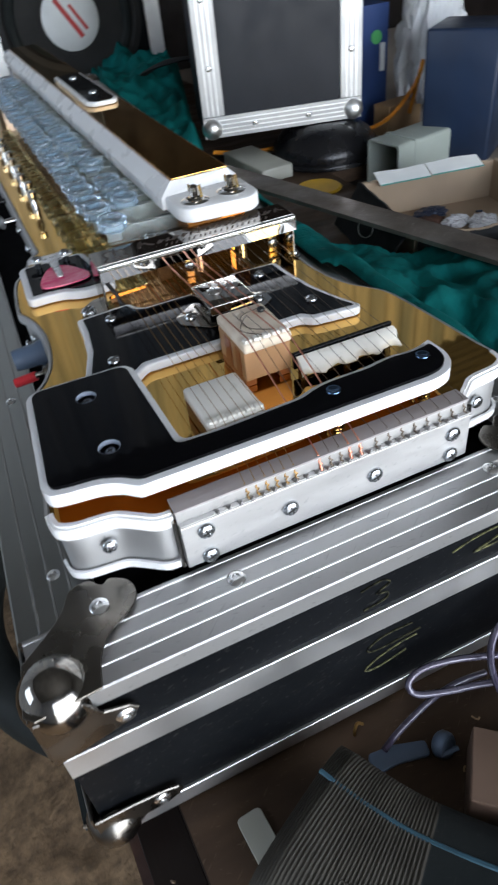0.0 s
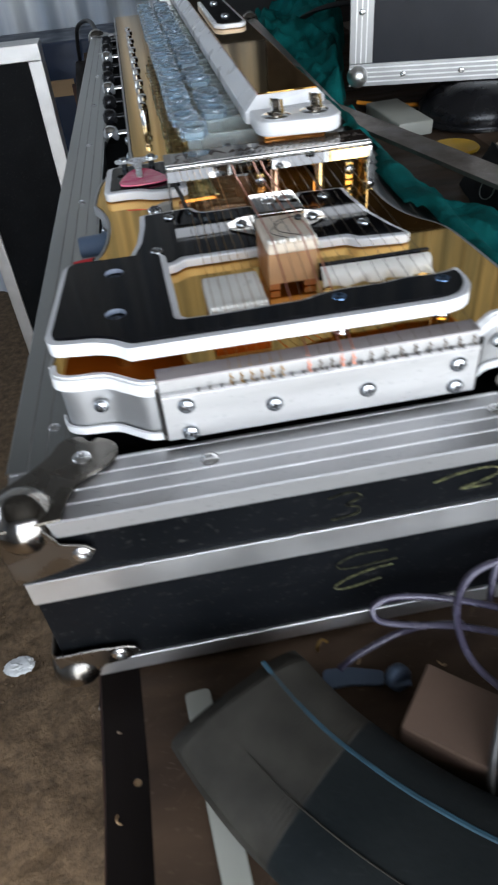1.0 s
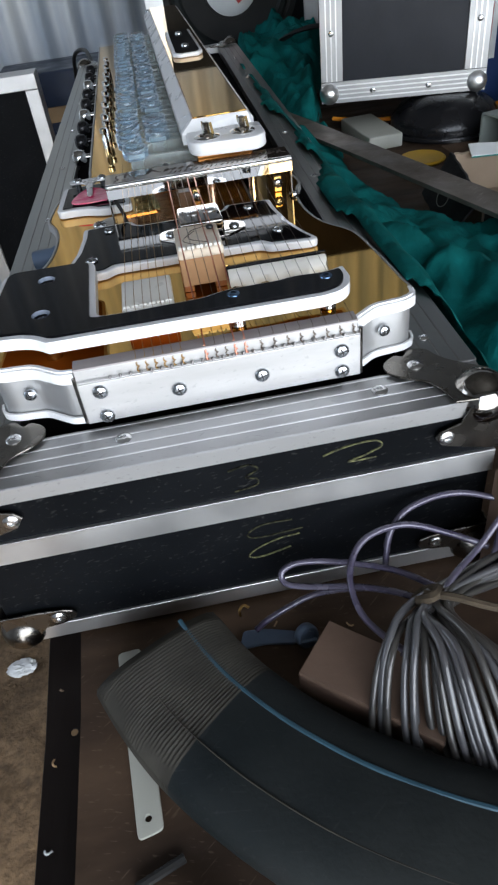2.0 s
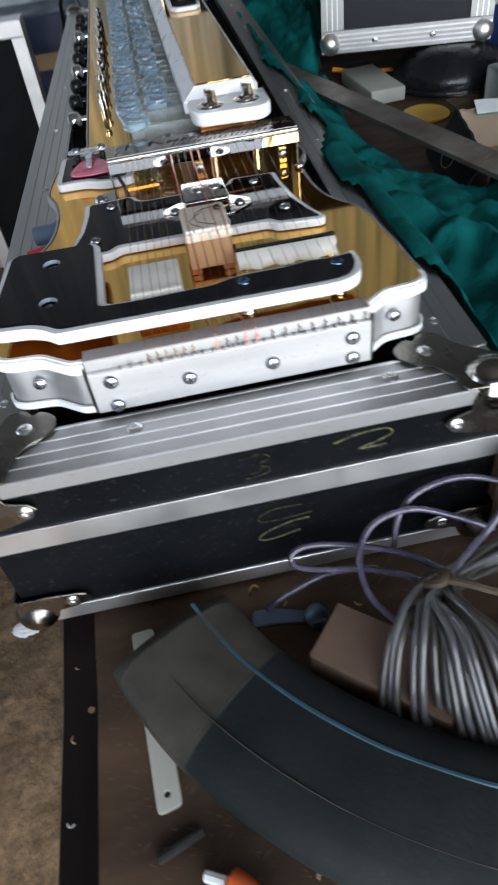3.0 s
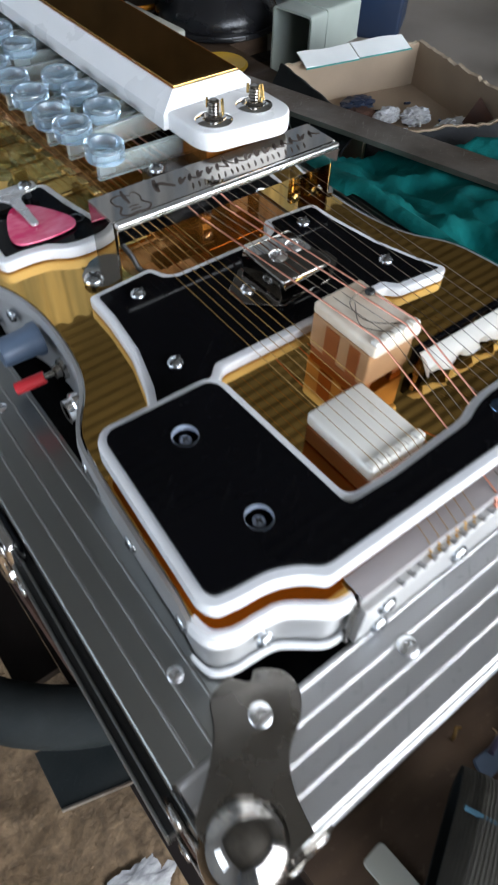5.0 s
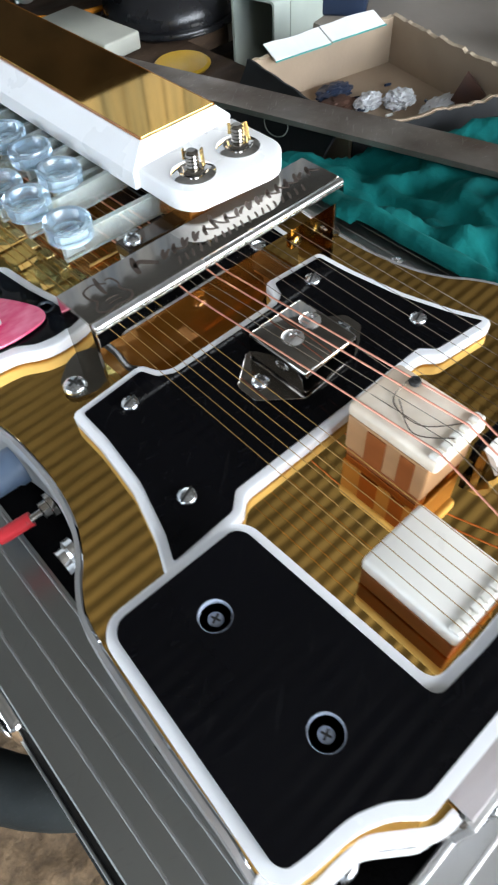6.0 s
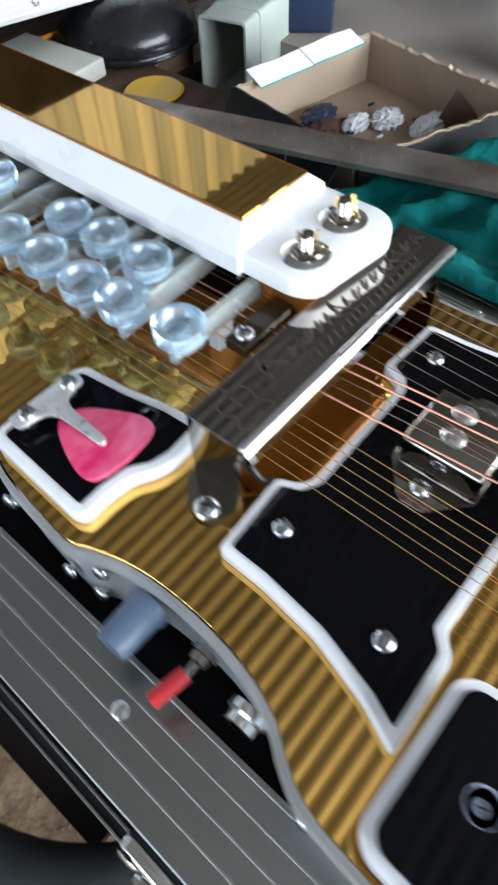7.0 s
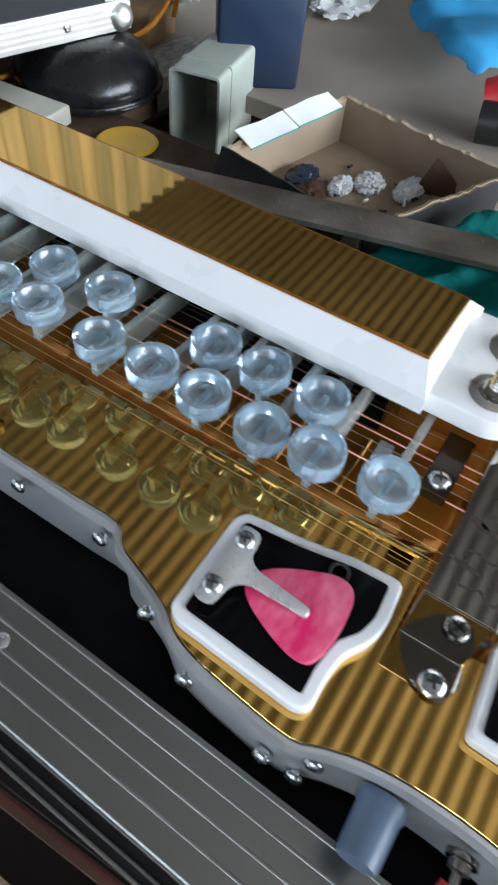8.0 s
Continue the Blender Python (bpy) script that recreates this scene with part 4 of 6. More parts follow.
for i, (x, y, z, r, m) in enumerate(STRINGS):
    x_tail = -0.50 + (x + 0.392) * 1.02 + 0.12
    line = [(x_tail, -0.008, 1.515), (x_tail, 0.022, 1.586), (x_tail, 0.034, 1.590), (x, y, z), (x * 0.96, 2.05, 1.750 if z < 1.8 else 1.755), (x * 0.80 - 0.02, 9.5, 1.72)]
    part("string", tube(line, r, 6), m, zither, "copper-wound string" if m is M_COPPER else "", smooth=True)
    twist = [(x_tail + 0.010 * math.cos(a * 2.1), -0.004 + 0.0034 * a, 1.514 + 0.009 * a) for a in range(9)]
    part("string_end", tube(twist, max(r * 1.25, 0.0034), 5), m, zither, smooth=True)
part("loose_wire", tube(curve_through([(0.13, 0.70, 1.85), (0.02, 0.80, 1.845), (0.04, 0.93, 1.842), (0.15, 0.95, 1.85)], 6), 0.0022, 5), M_WIRE, high, smooth=True)
part("loose_wire", tube(curve_through([(0.05, 0.69, 1.85), (-0.02, 0.80, 1.842), (0.06, 0.92, 1.842)], 6), 0.0022, 5), M_WIRE, high, smooth=True)

# string cover
CZ = 1.878
cover = part("string_cover", box(-0.480, 0.880, 1.936, 2.165, CZ - 0.014, CZ - 0.002, 0.003), M_COVER, zither, "polished steel string cover with etched marks")
part("front_lip", box(-0.480, 0.880, 1.898, 1.9355, CZ - 0.030, CZ, 0.013, 4), M_ALU, cover, smooth=True)
part("lip_face", box(-0.479, 0.879, 1.900, 1.911, CZ - 0.102, CZ - 0.031, 0.002, 1), M_MIRROR, cover)
for s, x in ((-1, -0.480), (1, 0.880)):
    part("leg", box(*sorted((x, x - s * 0.012)), 1.937, 2.165, DECK + 0.014, CZ - 0.015, 0.002), M_LEG, cover)
    w = 0.165 if s < 0 else 0.05
    foot = rounded([(x - s * 0.01, 1.937, 0), (x + s * w * 0.40, 1.915, 0.02), (x + s * w, 1.955, 0.2 * w), (x + s * w * 0.9, 2.06, 0.2 * w), (x + s * w * 0.35, 2.14, 0.01), (x - s * 0.01, 2.165, 0)], 0.03, 3)
    part("foot", plate([tuple(p) for p in foot], DECK + 0.002, DECK + 0.014), M_LEG, cover)
    shared("screw", FOOT_SCREW if s < 0 else PAN, (x + s * (0.112 if s < 0 else 0.016), 1.998, DECK + 0.016), cover)


def stroke(points, width):
    """A flat etched stroke along a line on the cover."""
    line = [Vector((x, y)) for x, y, _ in curve_through([(x, y, 0) for x, y in points], 5)]
    loop_a, loop_b = [], []
    n = len(line)
    for i, p in enumerate(line):
        d = (line[min(i + 1, n - 1)] - line[max(i - 1, 0)]).normalized()
        k = width * (0.55 + 0.45 * math.sin(math.pi * i / (n - 1)))
        loop_a.append((p.x - d.y * k, p.y + d.x * k))
        loop_b.append((p.x + d.y * k, p.y - d.x * k))
    bm = bmesh.new()
    rows = [[bm.verts.new((q[0], q[1], z)) for q, z in ((a, CZ - 0.0018), (a, CZ - 0.0008), (b, CZ - 0.0008), (b, CZ - 0.0018))] for a, b in zip(loop_a, loop_b)]
    for p, q in zip(rows, rows[1:]):
        for k in range(4):
            bm.faces.new((p[k], q[k], q[(k + 1) % 4], p[(k + 1) % 4]))
    bm.faces.new(rows[0])
    bm.faces.new(rows[-1])
    return bm


# etched marks: an instrument outline, then plain slanted strokes and bars
mark = part("etched_mark", stroke([(-0.300, 2.085), (-0.345, 2.115), (-0.395, 2.10), (-0.40, 2.05), (-0.385, 2.02), (-0.415, 1.975), (-0.39, 1.945), (-0.335, 1.95), (-0.285, 1.945), (-0.255, 1.975), (-0.275, 2.02), (-0.262, 2.06), (-0.270, 2.10), (-0.292, 2.105)], 0.005), M_INK, cover, "etched outline of an instrument")
part("neck", stroke([(-0.335, 2.03), (-0.330, 2.09), (-0.318, 2.145)], 0.009), M_INK, mark)
for y in (1.975, 2.0):
    part("bridge_line", stroke([(-0.36, y), (-0.335, y + 0.004), (-0.305, y)], 0.003), M_INK, mark)
rng = random.Random(31)
x = -0.17
while x < 0.80:
    big = x < -0.1
    h = 0.105 if big else rng.choice((0.055, 0.06, 0.062, 0.105))
    w = 0.075 if big else rng.uniform(0.026, 0.042)
    y0 = 2.035
    part("etched_stroke", stroke([(x, y0), (x + 0.012, y0 + h * 0.5), (x + 0.034, y0 + h)], 0.013 if big else 0.009), M_INK, cover)
    if big or rng.random() < 0.6:
        part("etched_stroke", stroke([(x + 0.008, y0 + h * 0.42), (x + w * 0.55, y0 + h * 0.60), (x + w * 0.95, y0 + h * 0.30), (x + w + 0.022, y0 + 0.004)], 0.012 if big else 0.006), M_INK, cover)
    else:
        part("etched_stroke", stroke([(x + w * 0.55, y0 + h * 0.1), (x + w * 0.75, y0 + h * 0.4), (x + w + 0.022, y0 + h * 0.75)], 0.008), M_INK, cover)
    x += w + (0.05 if big else rng.uniform(0.020, 0.036))
x = -0.02
while x < 0.70:
    w = rng.uniform(0.018, 0.030)
    part("etched_bar", stroke([(x, 1.966), (x + w * 0.5, 1.985), (x + w, 2.010)], 0.0055), M_INK, cover)
    x += w + rng.uniform(0.010, 0.020)
part("cable", tube(curve_through([(-0.44, 2.06, 1.80), (-0.435, 2.0, 1.74), (-0.40, 1.95, 1.66), (-0.385, 1.91, 1.60), (-0.35, 1.89, 1.575)], 6), 0.014, 8), M_CABLE_BLACK, cover, smooth=True)
for x in (0.165, 0.80):
    br = part("clip", box(x - 0.03, x + 0.03, 2.12, 2.16, 1.5495 if x < 0.5 else DECK + 0.002, 1.68, 0.006), M_GLUE, zither, "small brass clip")
    shared("screw", PAN, (x, 2.117, 1.63), br, (90, 0, 0))

# plectrum holder
HOLD = [(-0.90, 2.80), (-0.87, 2.845), (-0.46, 2.86), (-0.41, 2.83), (-0.385, 2.60), (-0.345, 2.40), (-0.335, 2.22), (-0.52, 2.205), (-0.61, 2.225), (-0.68, 2.275), (-0.78, 2.29), (-0.90, 2.285), (-0.925, 2.33)]
HOLD_LINE = rounded(HOLD, 0.04, 3)
holder = part("plectrum_plate", plate(HOLD_LINE, DECK + 0.004, 1.624, bev=0.012, seg=3), M_WHITE, zither, "white-edged black plectrum holder", smooth=True, sharp=12)
part("black_face", plate(rounded(inset_loop(HOLD, 0.046), 0.015, 3), 1.6245, 1.632, bev=0.003), M_BLACK, holder, smooth=True, sharp=12)
clip_line = [(-0.825, 2.715), (-0.825, 2.79), (-0.50, 2.795), (-0.50, 2.715), (-0.60, 2.70), (-0.628, 2.66), (-0.634, 2.52), (-0.635, 2.44), (-0.675, 2.44), (-0.680, 2.52), (-0.690, 2.66), (-0.72, 2.70)]
clip = plate(rounded(clip_line, 0.03, 3), 1.0, 1.014, bev=0.004)
for v in clip.verts:
    d = max(0.0, (2.69 - v.co.y) / 0.25)
    v.co.z += 0.680 - 0.024 * min(d, 1.0) ** 1.6
clip_ob = part("spring_clip", clip, M_CLIP, holder, "T-shaped metal spring clip", smooth=True)
for x, y in ((-0.558, 2.754), (-0.759, 2.752)):
    shared("screw", PAN, (x, y, 1.695), clip_ob)
    part("spacer", lathe([(0.022, 1.632), (0.022, 1.6795)], (x, y, 0), 14), M_DARK_STEEL, clip_ob, smooth=True)
part("sunk_ring", lathe([(0.040, 1.6325), (0.040, 1.636), (0.028, 1.636), (0.026, 1.6325)], (-0.44, 2.43, 0), 22), M_DARK_STEEL, holder, smooth=True)
pick_line = [(p.x, p.y) for p in curve_through([(-0.655, 2.675, 0), (-0.575, 2.63, 0), (-0.50, 2.51, 0), (-0.465, 2.41, 0), (-0.50, 2.345, 0), (-0.64, 2.325, 0), (-0.77, 2.345, 0), (-0.805, 2.40, 0), (-0.78, 2.51, 0), (-0.72, 2.635, 0)], 4, True)]
pick = plate(pick_line, 1.640, 1.652, bev=0.004)
tagged(part("plectrum", pick, M_PINK, None), "pink pearly plectrum held under the spring clip", "plectrum")

# rail over the keys
RX0, RX1 = 0.143, 0.708
rail_prof = [(RX0, 1.915), (RX0, 1.992), (0.240, 2.078), (0.672, 2.078), (RX1, 2.042), (RX1, 1.915)]
bm = bmesh.new()
ends = [[bm.verts.new((x, y + (0.052 if z > 2.05 and y < 3 else 0.0), z)) for x, z in rail_prof] for y in (2.462, 9.9)]
for k in range(6):
    bm.faces.new((ends[0][k], ends[1][k], ends[1][(k + 1) % 6], ends[0][(k + 1) % 6]))
bm.faces.new(ends[0])
bm.faces.new(ends[1])
rail = part("rail", bevel(bm, 0.010, 2), M_WHITE_PAINT, zither, "white painted rail over the keys", smooth=True)
part("mirror_strip", box(0.250, 0.662, 2.520, 9.86, 2.0785, 2.090, 0.003), M_GOLD, rail, "gold mirror acrylic strip")
for x in (0.2475, 0.6645):
    part("strip_edge", box(x - 0.0022, x + 0.0022, 2.520, 9.86, 2.0787, 2.0895), M_AMBER, rail, "orange acrylic edge")
block_line = rounded([(0.172, 2.50, 0.0), (0.172, 2.22, 0.07), (0.225, 2.135, 0.06), (0.66, 2.085, 0.09), (0.752, 2.17, 0.06), (0.752, 2.50, 0.0)], 0.05, 5)
block = part("end_block", plate([tuple(p) for p in block_line], 1.903, 2.000, bev=0.016, seg=3), M_WHITE_PAINT, rail, "white rounded end block", smooth=True, sharp=20)
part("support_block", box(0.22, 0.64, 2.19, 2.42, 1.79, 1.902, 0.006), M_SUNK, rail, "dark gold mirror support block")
for x in (0.30, 0.63):
    part("post", lathe([(0.035, 1.5495 if x < 0.5 else DECK + 0.002), (0.035, 1.79)], (x, 2.30, 0), 16), M_CHROME, rail, smooth=True)
for x, y, turn in ((0.318, 2.265, 25), (0.588, 2.280, -35)):
    bolt = part("bolt", lathe([(0.052, 2.010), (0.052, 2.022), (0.046, 2.026), (0.03, 2.028)], (x, y, 0), 6), M_STEEL, block, "steel nut on a threaded stud")
    part("washer", lathe([(0.098, 2.001), (0.099, 2.006), (0.088, 2.012), (0.066, 2.016), (0.058, 2.010), (0.03, 2.009)], (x, y, 0), 30), M_CHROME, bolt, smooth=True)
    part("stud", lathe([(0.026 if k % 2 else 0.030, 2.020 + 0.0075 * k) for k in range(11)] + [(0.018, 2.103)], (x, y, 0), 16), M_STEEL, bolt)
    lug = box(-0.010, 0.010, -0.004, 0.004, 0.0, 0.085, 0.002)
    lug.transform(Matrix.Translation((x + 0.045, y - 0.02, 2.02)) @ Matrix.Rotation(radians(turn), 4, "Z") @ Matrix.Rotation(radians(-9), 4, "Y"))
    merge(lug, box(x - 0.030, x - 0.016, y + 0.022, y + 0.029, 2.06, 2.108, 0.002, turn=turn))
    part("lug", lug, M_GLUE, bolt, "bent brass solder lug")
# black sheet fills the gap and stands in for its shade
part("shadow_gap", box(RX0 + 0.012, RX1 - 0.012, 2.52, 9.88, 1.9015, 1.9145), M_BLACK, rail, "black sheet drawn as the shade under the rail")
part("side_wall", box(0.66, 0.700, 2.62, 9.9, DECK + 0.002, 1.901, 0.003), M_GOLD, rail, "gold mirror side wall")
part("far_post", box(0.20, 0.64, 9.75, 9.9, DECK + 0.002, 1.901, 0.01), M_WHITE_PAINT, rail)
SWITCH = [(0.290, 5.12), (0.355, 5.02), (0.565, 5.02), (0.615, 5.12), (0.615, 6.7), (0.305, 6.7)]
switch_plate = part("switch_plate", plate([tuple(p) for p in rounded(SWITCH, 0.03, 3)], 2.0925, 2.132, bev=0.008), M_WHITE, rail, "white-edged black plate with two screws", smooth=True)
part("black_face", plate(inset_loop(SWITCH, 0.035), 2.1325, 2.140), M_BLACK, switch_plate)
for y in (5.45, 6.35):
    shared("screw", PAN_BIG, (0.455, y, 2.141), switch_plate)
shared("screw", PAN_BIG, (0.21, 9.8, 2.055), rail)

# keys: a clear button on a clear lever
ROW_A = [2.425, 2.67, 2.894, 3.141, 3.365, 3.612, 3.929]
while ROW_A[-1] < 8.3:
    ROW_A.append(ROW_A[-1] + 0.236)
PATTERN = (0, 1, 1, 1, 0, 1, 1)
ROW_B = [(ROW_A[i] + ROW_A[i + 1]) / 2 for i in range(len(ROW_A) - 1) if PATTERN[i % 7]]
BUTTON = mesh_of("button", lathe([(0, 0.0), (0.088, 0.0), (0.099, 0.010), (0.101, 0.070), (0.098, 0.080), (0.088, 0.083), (0.077, 0.079), (0.069, 0.062), (0.060, 0.047), (0.045, 0.040), (0.022, 0.037), (0, 0.036)], sides=28), [M_CLEAR])
SHANK = mesh_of("shank", box(-0.045, 0.045, -0.012, 0.012, -0.080, 0.033, 0.003), [M_SHANK], smooth=False)
LEVER_A = mesh_of("lever_long", box(-0.05, 0.62, -0.015, 0.015, -0.105, 0.008, 0.004), [M_LEVER], smooth=False)
LEVER_B = mesh_of("lever_short", box(-0.05, 0.40, -0.015, 0.015, -0.105, 0.008, 0.004), [M_LEVER], smooth=False)
rng = random.Random(4)
for row, x0, lever in ((ROW_A, -0.272, LEVER_A), (ROW_B, -0.047, LEVER_B)):
    for i, y in enumerate(row):
        dx = 0.045 if (row is ROW_A and i == 0) else 0.0
        z = 1.897 + rng.uniform(-0.010, 0.008)
        key = new("key", BUTTON)
        key.parent = zither
        key.location = Vector((x0 + dx + rng.uniform(-0.008, 0.008), y + rng.uniform(-0.008, 0.008), z)) * U - base_of(zither)
        key.rotation_euler = [radians(rng.uniform(-3, 3)), radians(rng.uniform(-3, 3)), radians(rng.uniform(0, 360))]
        key["label"] = "clear round acrylic button"
        stem = new("shank", SHANK)
        stem.parent = key
        stem.rotation_euler = (0, 0, -key.rotation_euler.z)
        arm = new("lever", lever)
        arm.parent = key
        arm.rotation_euler = (0, 0, -key.rotation_euler.z)
part("key_support", box(0.30, 0.56, 2.62, 9.3, 1.5495, 1.72, 0.01), M_BLACK, zither, "black bar under the levers")
part("bracket", box(-0.085, 0.30, 2.235, 2.34, 1.775, 1.828, 0.006), M_TINT, zither, "dark amber clamp bar over the strings")
shared("screw", PAN_BIG, (-0.025, 2.288, 1.830), zither)
part("clear_stop", box(0.04, 0.14, 2.50, 2.56, 1.5495, 1.70, 0.004), M_CLEAR_DULL, zither)
for k in range(24):
    y = 2.62 + k * 0.28
    part("fret", tube([(-0.10, y, 1.557), (0.24, y, 1.557)], 0.008, 6), M_BRASS, zither)

part("recess_lip", plate(rounded([(-0.175, 2.185), (-0.120, 2.172, 0.02), (-0.152, 2.52), (-0.185, 2.52)], 0.01, 3), DECK + 0.001, DECK + 0.008, bev=0.003), M_PALE_GOLD, zither, "polished gold lip of the sunk panel", smooth=True)
# thin pale plates draw the grid of reflections in the deck
for k in range(30):
    y = 2.60 + k * 0.125
    x = -0.129 - 0.0655 * (y - 2.176)
    part("fret_end", box(x - 0.042, x + 0.002, y - 0.043, y + 0.043, DECK + 0.001, DECK + 0.007, 0.002), M_PALE_GOLD, zither, "thin pale gold plate drawn as a reflection in the deck")

# tuning pins and machine heads
PIN = mesh_of("tuning_pin", lathe([(0.030, 0), (0.030, 0.11), (0.022, 0.12), (0.022, 0.15), (0.035, 0.16), (0.035, 0.20), (0.015, 0.21)], sides=14), [M_CHROME])
for k in range(15):
    shared("tuning_pin", PIN, (-0.545 + 0.02 * (k % 2), 4.05 + k * 0.285, DECK + 0.001), zither)
HEAD = mesh_of("machine_head", lathe([(0.03, 0), (0.03, 0.10), (0.05, 0.11), (0.075, 0.13), (0.085, 0.18), (0.075, 0.22), (0.04, 0.245), (0, 0.25)], sides=16), [M_CHROME])
HEAD_BLACK = mesh_of("machine_head_black", lathe([(0.03, 0), (0.03, 0.10), (0.05, 0.11), (0.075, 0.13), (0.085, 0.18), (0.075, 0.22), (0.04, 0.245), (0, 0.25)], sides=16), [M_BOWL])
for k in range(9):
    shared("machine_head", HEAD_BLACK if k % 3 else HEAD, (-0.712, 4.55 + k * 0.62, 1.40), zither, (0, -90, 0), "round tuning knob")

# controls in the waist
knob = part("volume_knob", lathe([(0, 0), (0.084, 0), (0.084, 0.03), (0.074, 0.045), (0.070, 0.18), (0.064, 0.20), (0, 0.202)], (-0.935, 1.965, 1.41), 28, "-X"), M_KNOB, zither, "blue-grey control knob", smooth=True)
toggle = part("toggle_switch", lathe([(0.052, 0), (0.052, 0.02), (0.036, 0.022), (0.036, 0.05), (0.016, 0.055), (0.016, 0.12)], (-0.94, 1.70, 1.42), 12, "-X"), M_STEEL, zither, "toggle switch with red sleeve", smooth=True)
part("sleeve", tube([(-1.035, 1.705, 1.415), (-1.15, 1.735, 1.39), (-1.165, 1.74, 1.386)], 0.030, 12), M_RED, toggle, "red plastic sleeve", smooth=True)
part("jack_socket", lathe([(0.072, 0), (0.072, 0.03), (0.055, 0.04), (0.055, 0.07), (0.034, 0.07), (0.034, 0.02), (0, 0.018)], (-0.985, 1.47, 1.40), 20, "-X"), M_CHROME, zither, "chromed jack socket", smooth=True)


# ---- things on the bench, near the case ----
def sweep(line, half, high, ribs=0.0, rib_len=0.0, z0=TOP, sides=20):
    """A flattened hose along a line on the plan, ribbed over its first stretch."""
    bm = bmesh.new()
    rows, ribbed, run = [], [], 0.0
    n = len(line)
    for i, p in enumerate(line):
        p = Vector(p)
        if i:
            run += (p - Vector(line[i - 1])).length
        d = (Vector(line[min(i + 1, n - 1)]) - Vector(line[max(i - 1, 0)])).normalized()
        side = Vector((-d.y, d.x))
        grow = 1.0 + (ribs * (1 if i % 2 else -1) if run < rib_len else 0.0)
        close = min(1.0, 0.62 + run * 4)
        row = []
        for k in range(sides):
            a = k * math.tau / sides
            u = math.copysign(abs(math.cos(a)) ** 0.7, math.cos(a)) * half
            v = math.copysign(abs(math.sin(a)) ** 0.8, math.sin(a)) * high * close
            wob = 0.012 * noise.noise((p.x * 2.3 + u * 2, p.y * 2.3, v * 3))
            row.append(bm.verts.new((p.x + side.x * u, p.y + side.y * u, z0 + high + (v + wob) * (grow if v > 0 else 1.0))))
        rows.append(row)
        ribbed.append(run < rib_len)
    for i, (a, b) in enumerate(zip(rows, rows[1:])):
        for k in range(sides):
            f = bm.faces.new((a[k], a[(k + 1) % sides], b[(k + 1) % sides], b[k]))
            f.material_index = 1 if ribbed[i] else 0
    # the open end: a rim and the dark inside
    last = rows[0]
    for i in range(0, 40, 4):
        mid = sum((v.co for v in rows[i]), Vector()) / sides
        ring = [bm.verts.new(mid + (v.co - mid) * 0.90) for v in rows[i]]
        for k in range(sides):
            bm.faces.new((last[k], last[(k + 1) % sides], ring[(k + 1) % sides], ring[k]))
        last = ring
    bm.faces.new(last)
    bm.faces.new(rows[-1])
    return bm


hose = thing("inner_tube", "flattened black rubber inner tube with ribbed end, blue line", "inner tube", (0.2, -1.6, TOP))
way = curve_through([(-0.60, -0.74), (-0.47, -1.0), (-0.30, -1.26), (-0.03, -1.56), (0.33, -1.86), (0.8, -2.13), (1.4, -2.35), (2.2, -2.5)], 34)
tube_body = part("rubber_tube", sweep(way, 0.40, 0.20, ribs=0.022, rib_len=0.62), [M_RUBBER, M_RUBBER_DUSTY], hose, smooth=True, sharp=30)
line_pts = []
for i, p in enumerate(way):
    d = (way[min(i + 1, len(way) - 1)] - way[max(i - 1, 0)]).normalized()
    q = p + Vector((-d.y, d.x)) * 0.17
    line_pts.append((q.x, q.y, TOP + 0.392))
part("blue_line", tube(line_pts[3:], 0.013, 6, flat=0.6), M_BLUE_LINE, hose, "faded blue moulded line", smooth=True)
seam_pts = []
for i, p in enumerate(way):
    d = (way[min(i + 1, len(way) - 1)] - way[max(i - 1, 0)]).normalized()
    q = p + Vector((-d.y, d.x)) * -0.16
    seam_pts.append((q.x, q.y, TOP + 0.395))
part("seam", tube(seam_pts[38:], 0.004, 5), M_RUBBER_DUSTY, hose, smooth=True)

strip = thing("plastic_bracket", "white flat plastic bracket lying under the rubber tube", "bracket", (-0.76, -1.1, TOP))
strip_line = rounded([(-0.88, -0.56), (-0.74, -0.55), (-0.66, -1.60), (-0.79, -1.63)], 0.03, 3)
part("bar", plate([tuple(p) for p in strip_line], TOP + 0.002, TOP + 0.022, holes=[circle(-0.735, -1.535, 0.018, 12)], bev=0.004), M_OFFWHITE, strip)

carton = thing("small_carton", "small plain brown cardboard box beside the cable coil", "box", (0.55, -1.15, TOP))
part("box_body", box(0.171, 0.971, -1.388, -1.012, TOP + 0.002, 0.15, 0.012, turn=-41), M_CARD_DARK, carton)
part("lid_flap", box(0.176, 0.966, -1.383, -1.017, 0.1505, 0.158, 0.003, turn=-41), M_CARD_DARK, carton)

slab = thing("card_piece", "upright brown cardboard offcut leaning beside the case", "cardboard", (1.62, -0.5, TOP))
part("sheet", box(1.45, 1.85, -0.56, -0.44, TOP + 0.002, 0.78, 0.01, turn=12), M_CARD_DARK, slab)

handle = thing("scraper", "small tool with an orange-red plastic handle and white tip", "tool", (-0.45, -2.0, TOP))
part("grip", tube(curve_through([(-0.46, -2.0, TOP + 0.075), (-0.38, -2.08, TOP + 0.08), (-0.28, -2.26, TOP + 0.08)], 5), 0.07, 12), M_ORANGE_RED, handle, smooth=True)
part("blade", tube([(-0.58, -1.94, TOP + 0.03), (-0.48, -1.99, TOP + 0.05)], 0.028, 8), M_WHITE, handle, smooth=True)

stub = thing("black_stub", "short black threaded rod stub on the bench", "rod", (-0.85, -1.9, TOP))
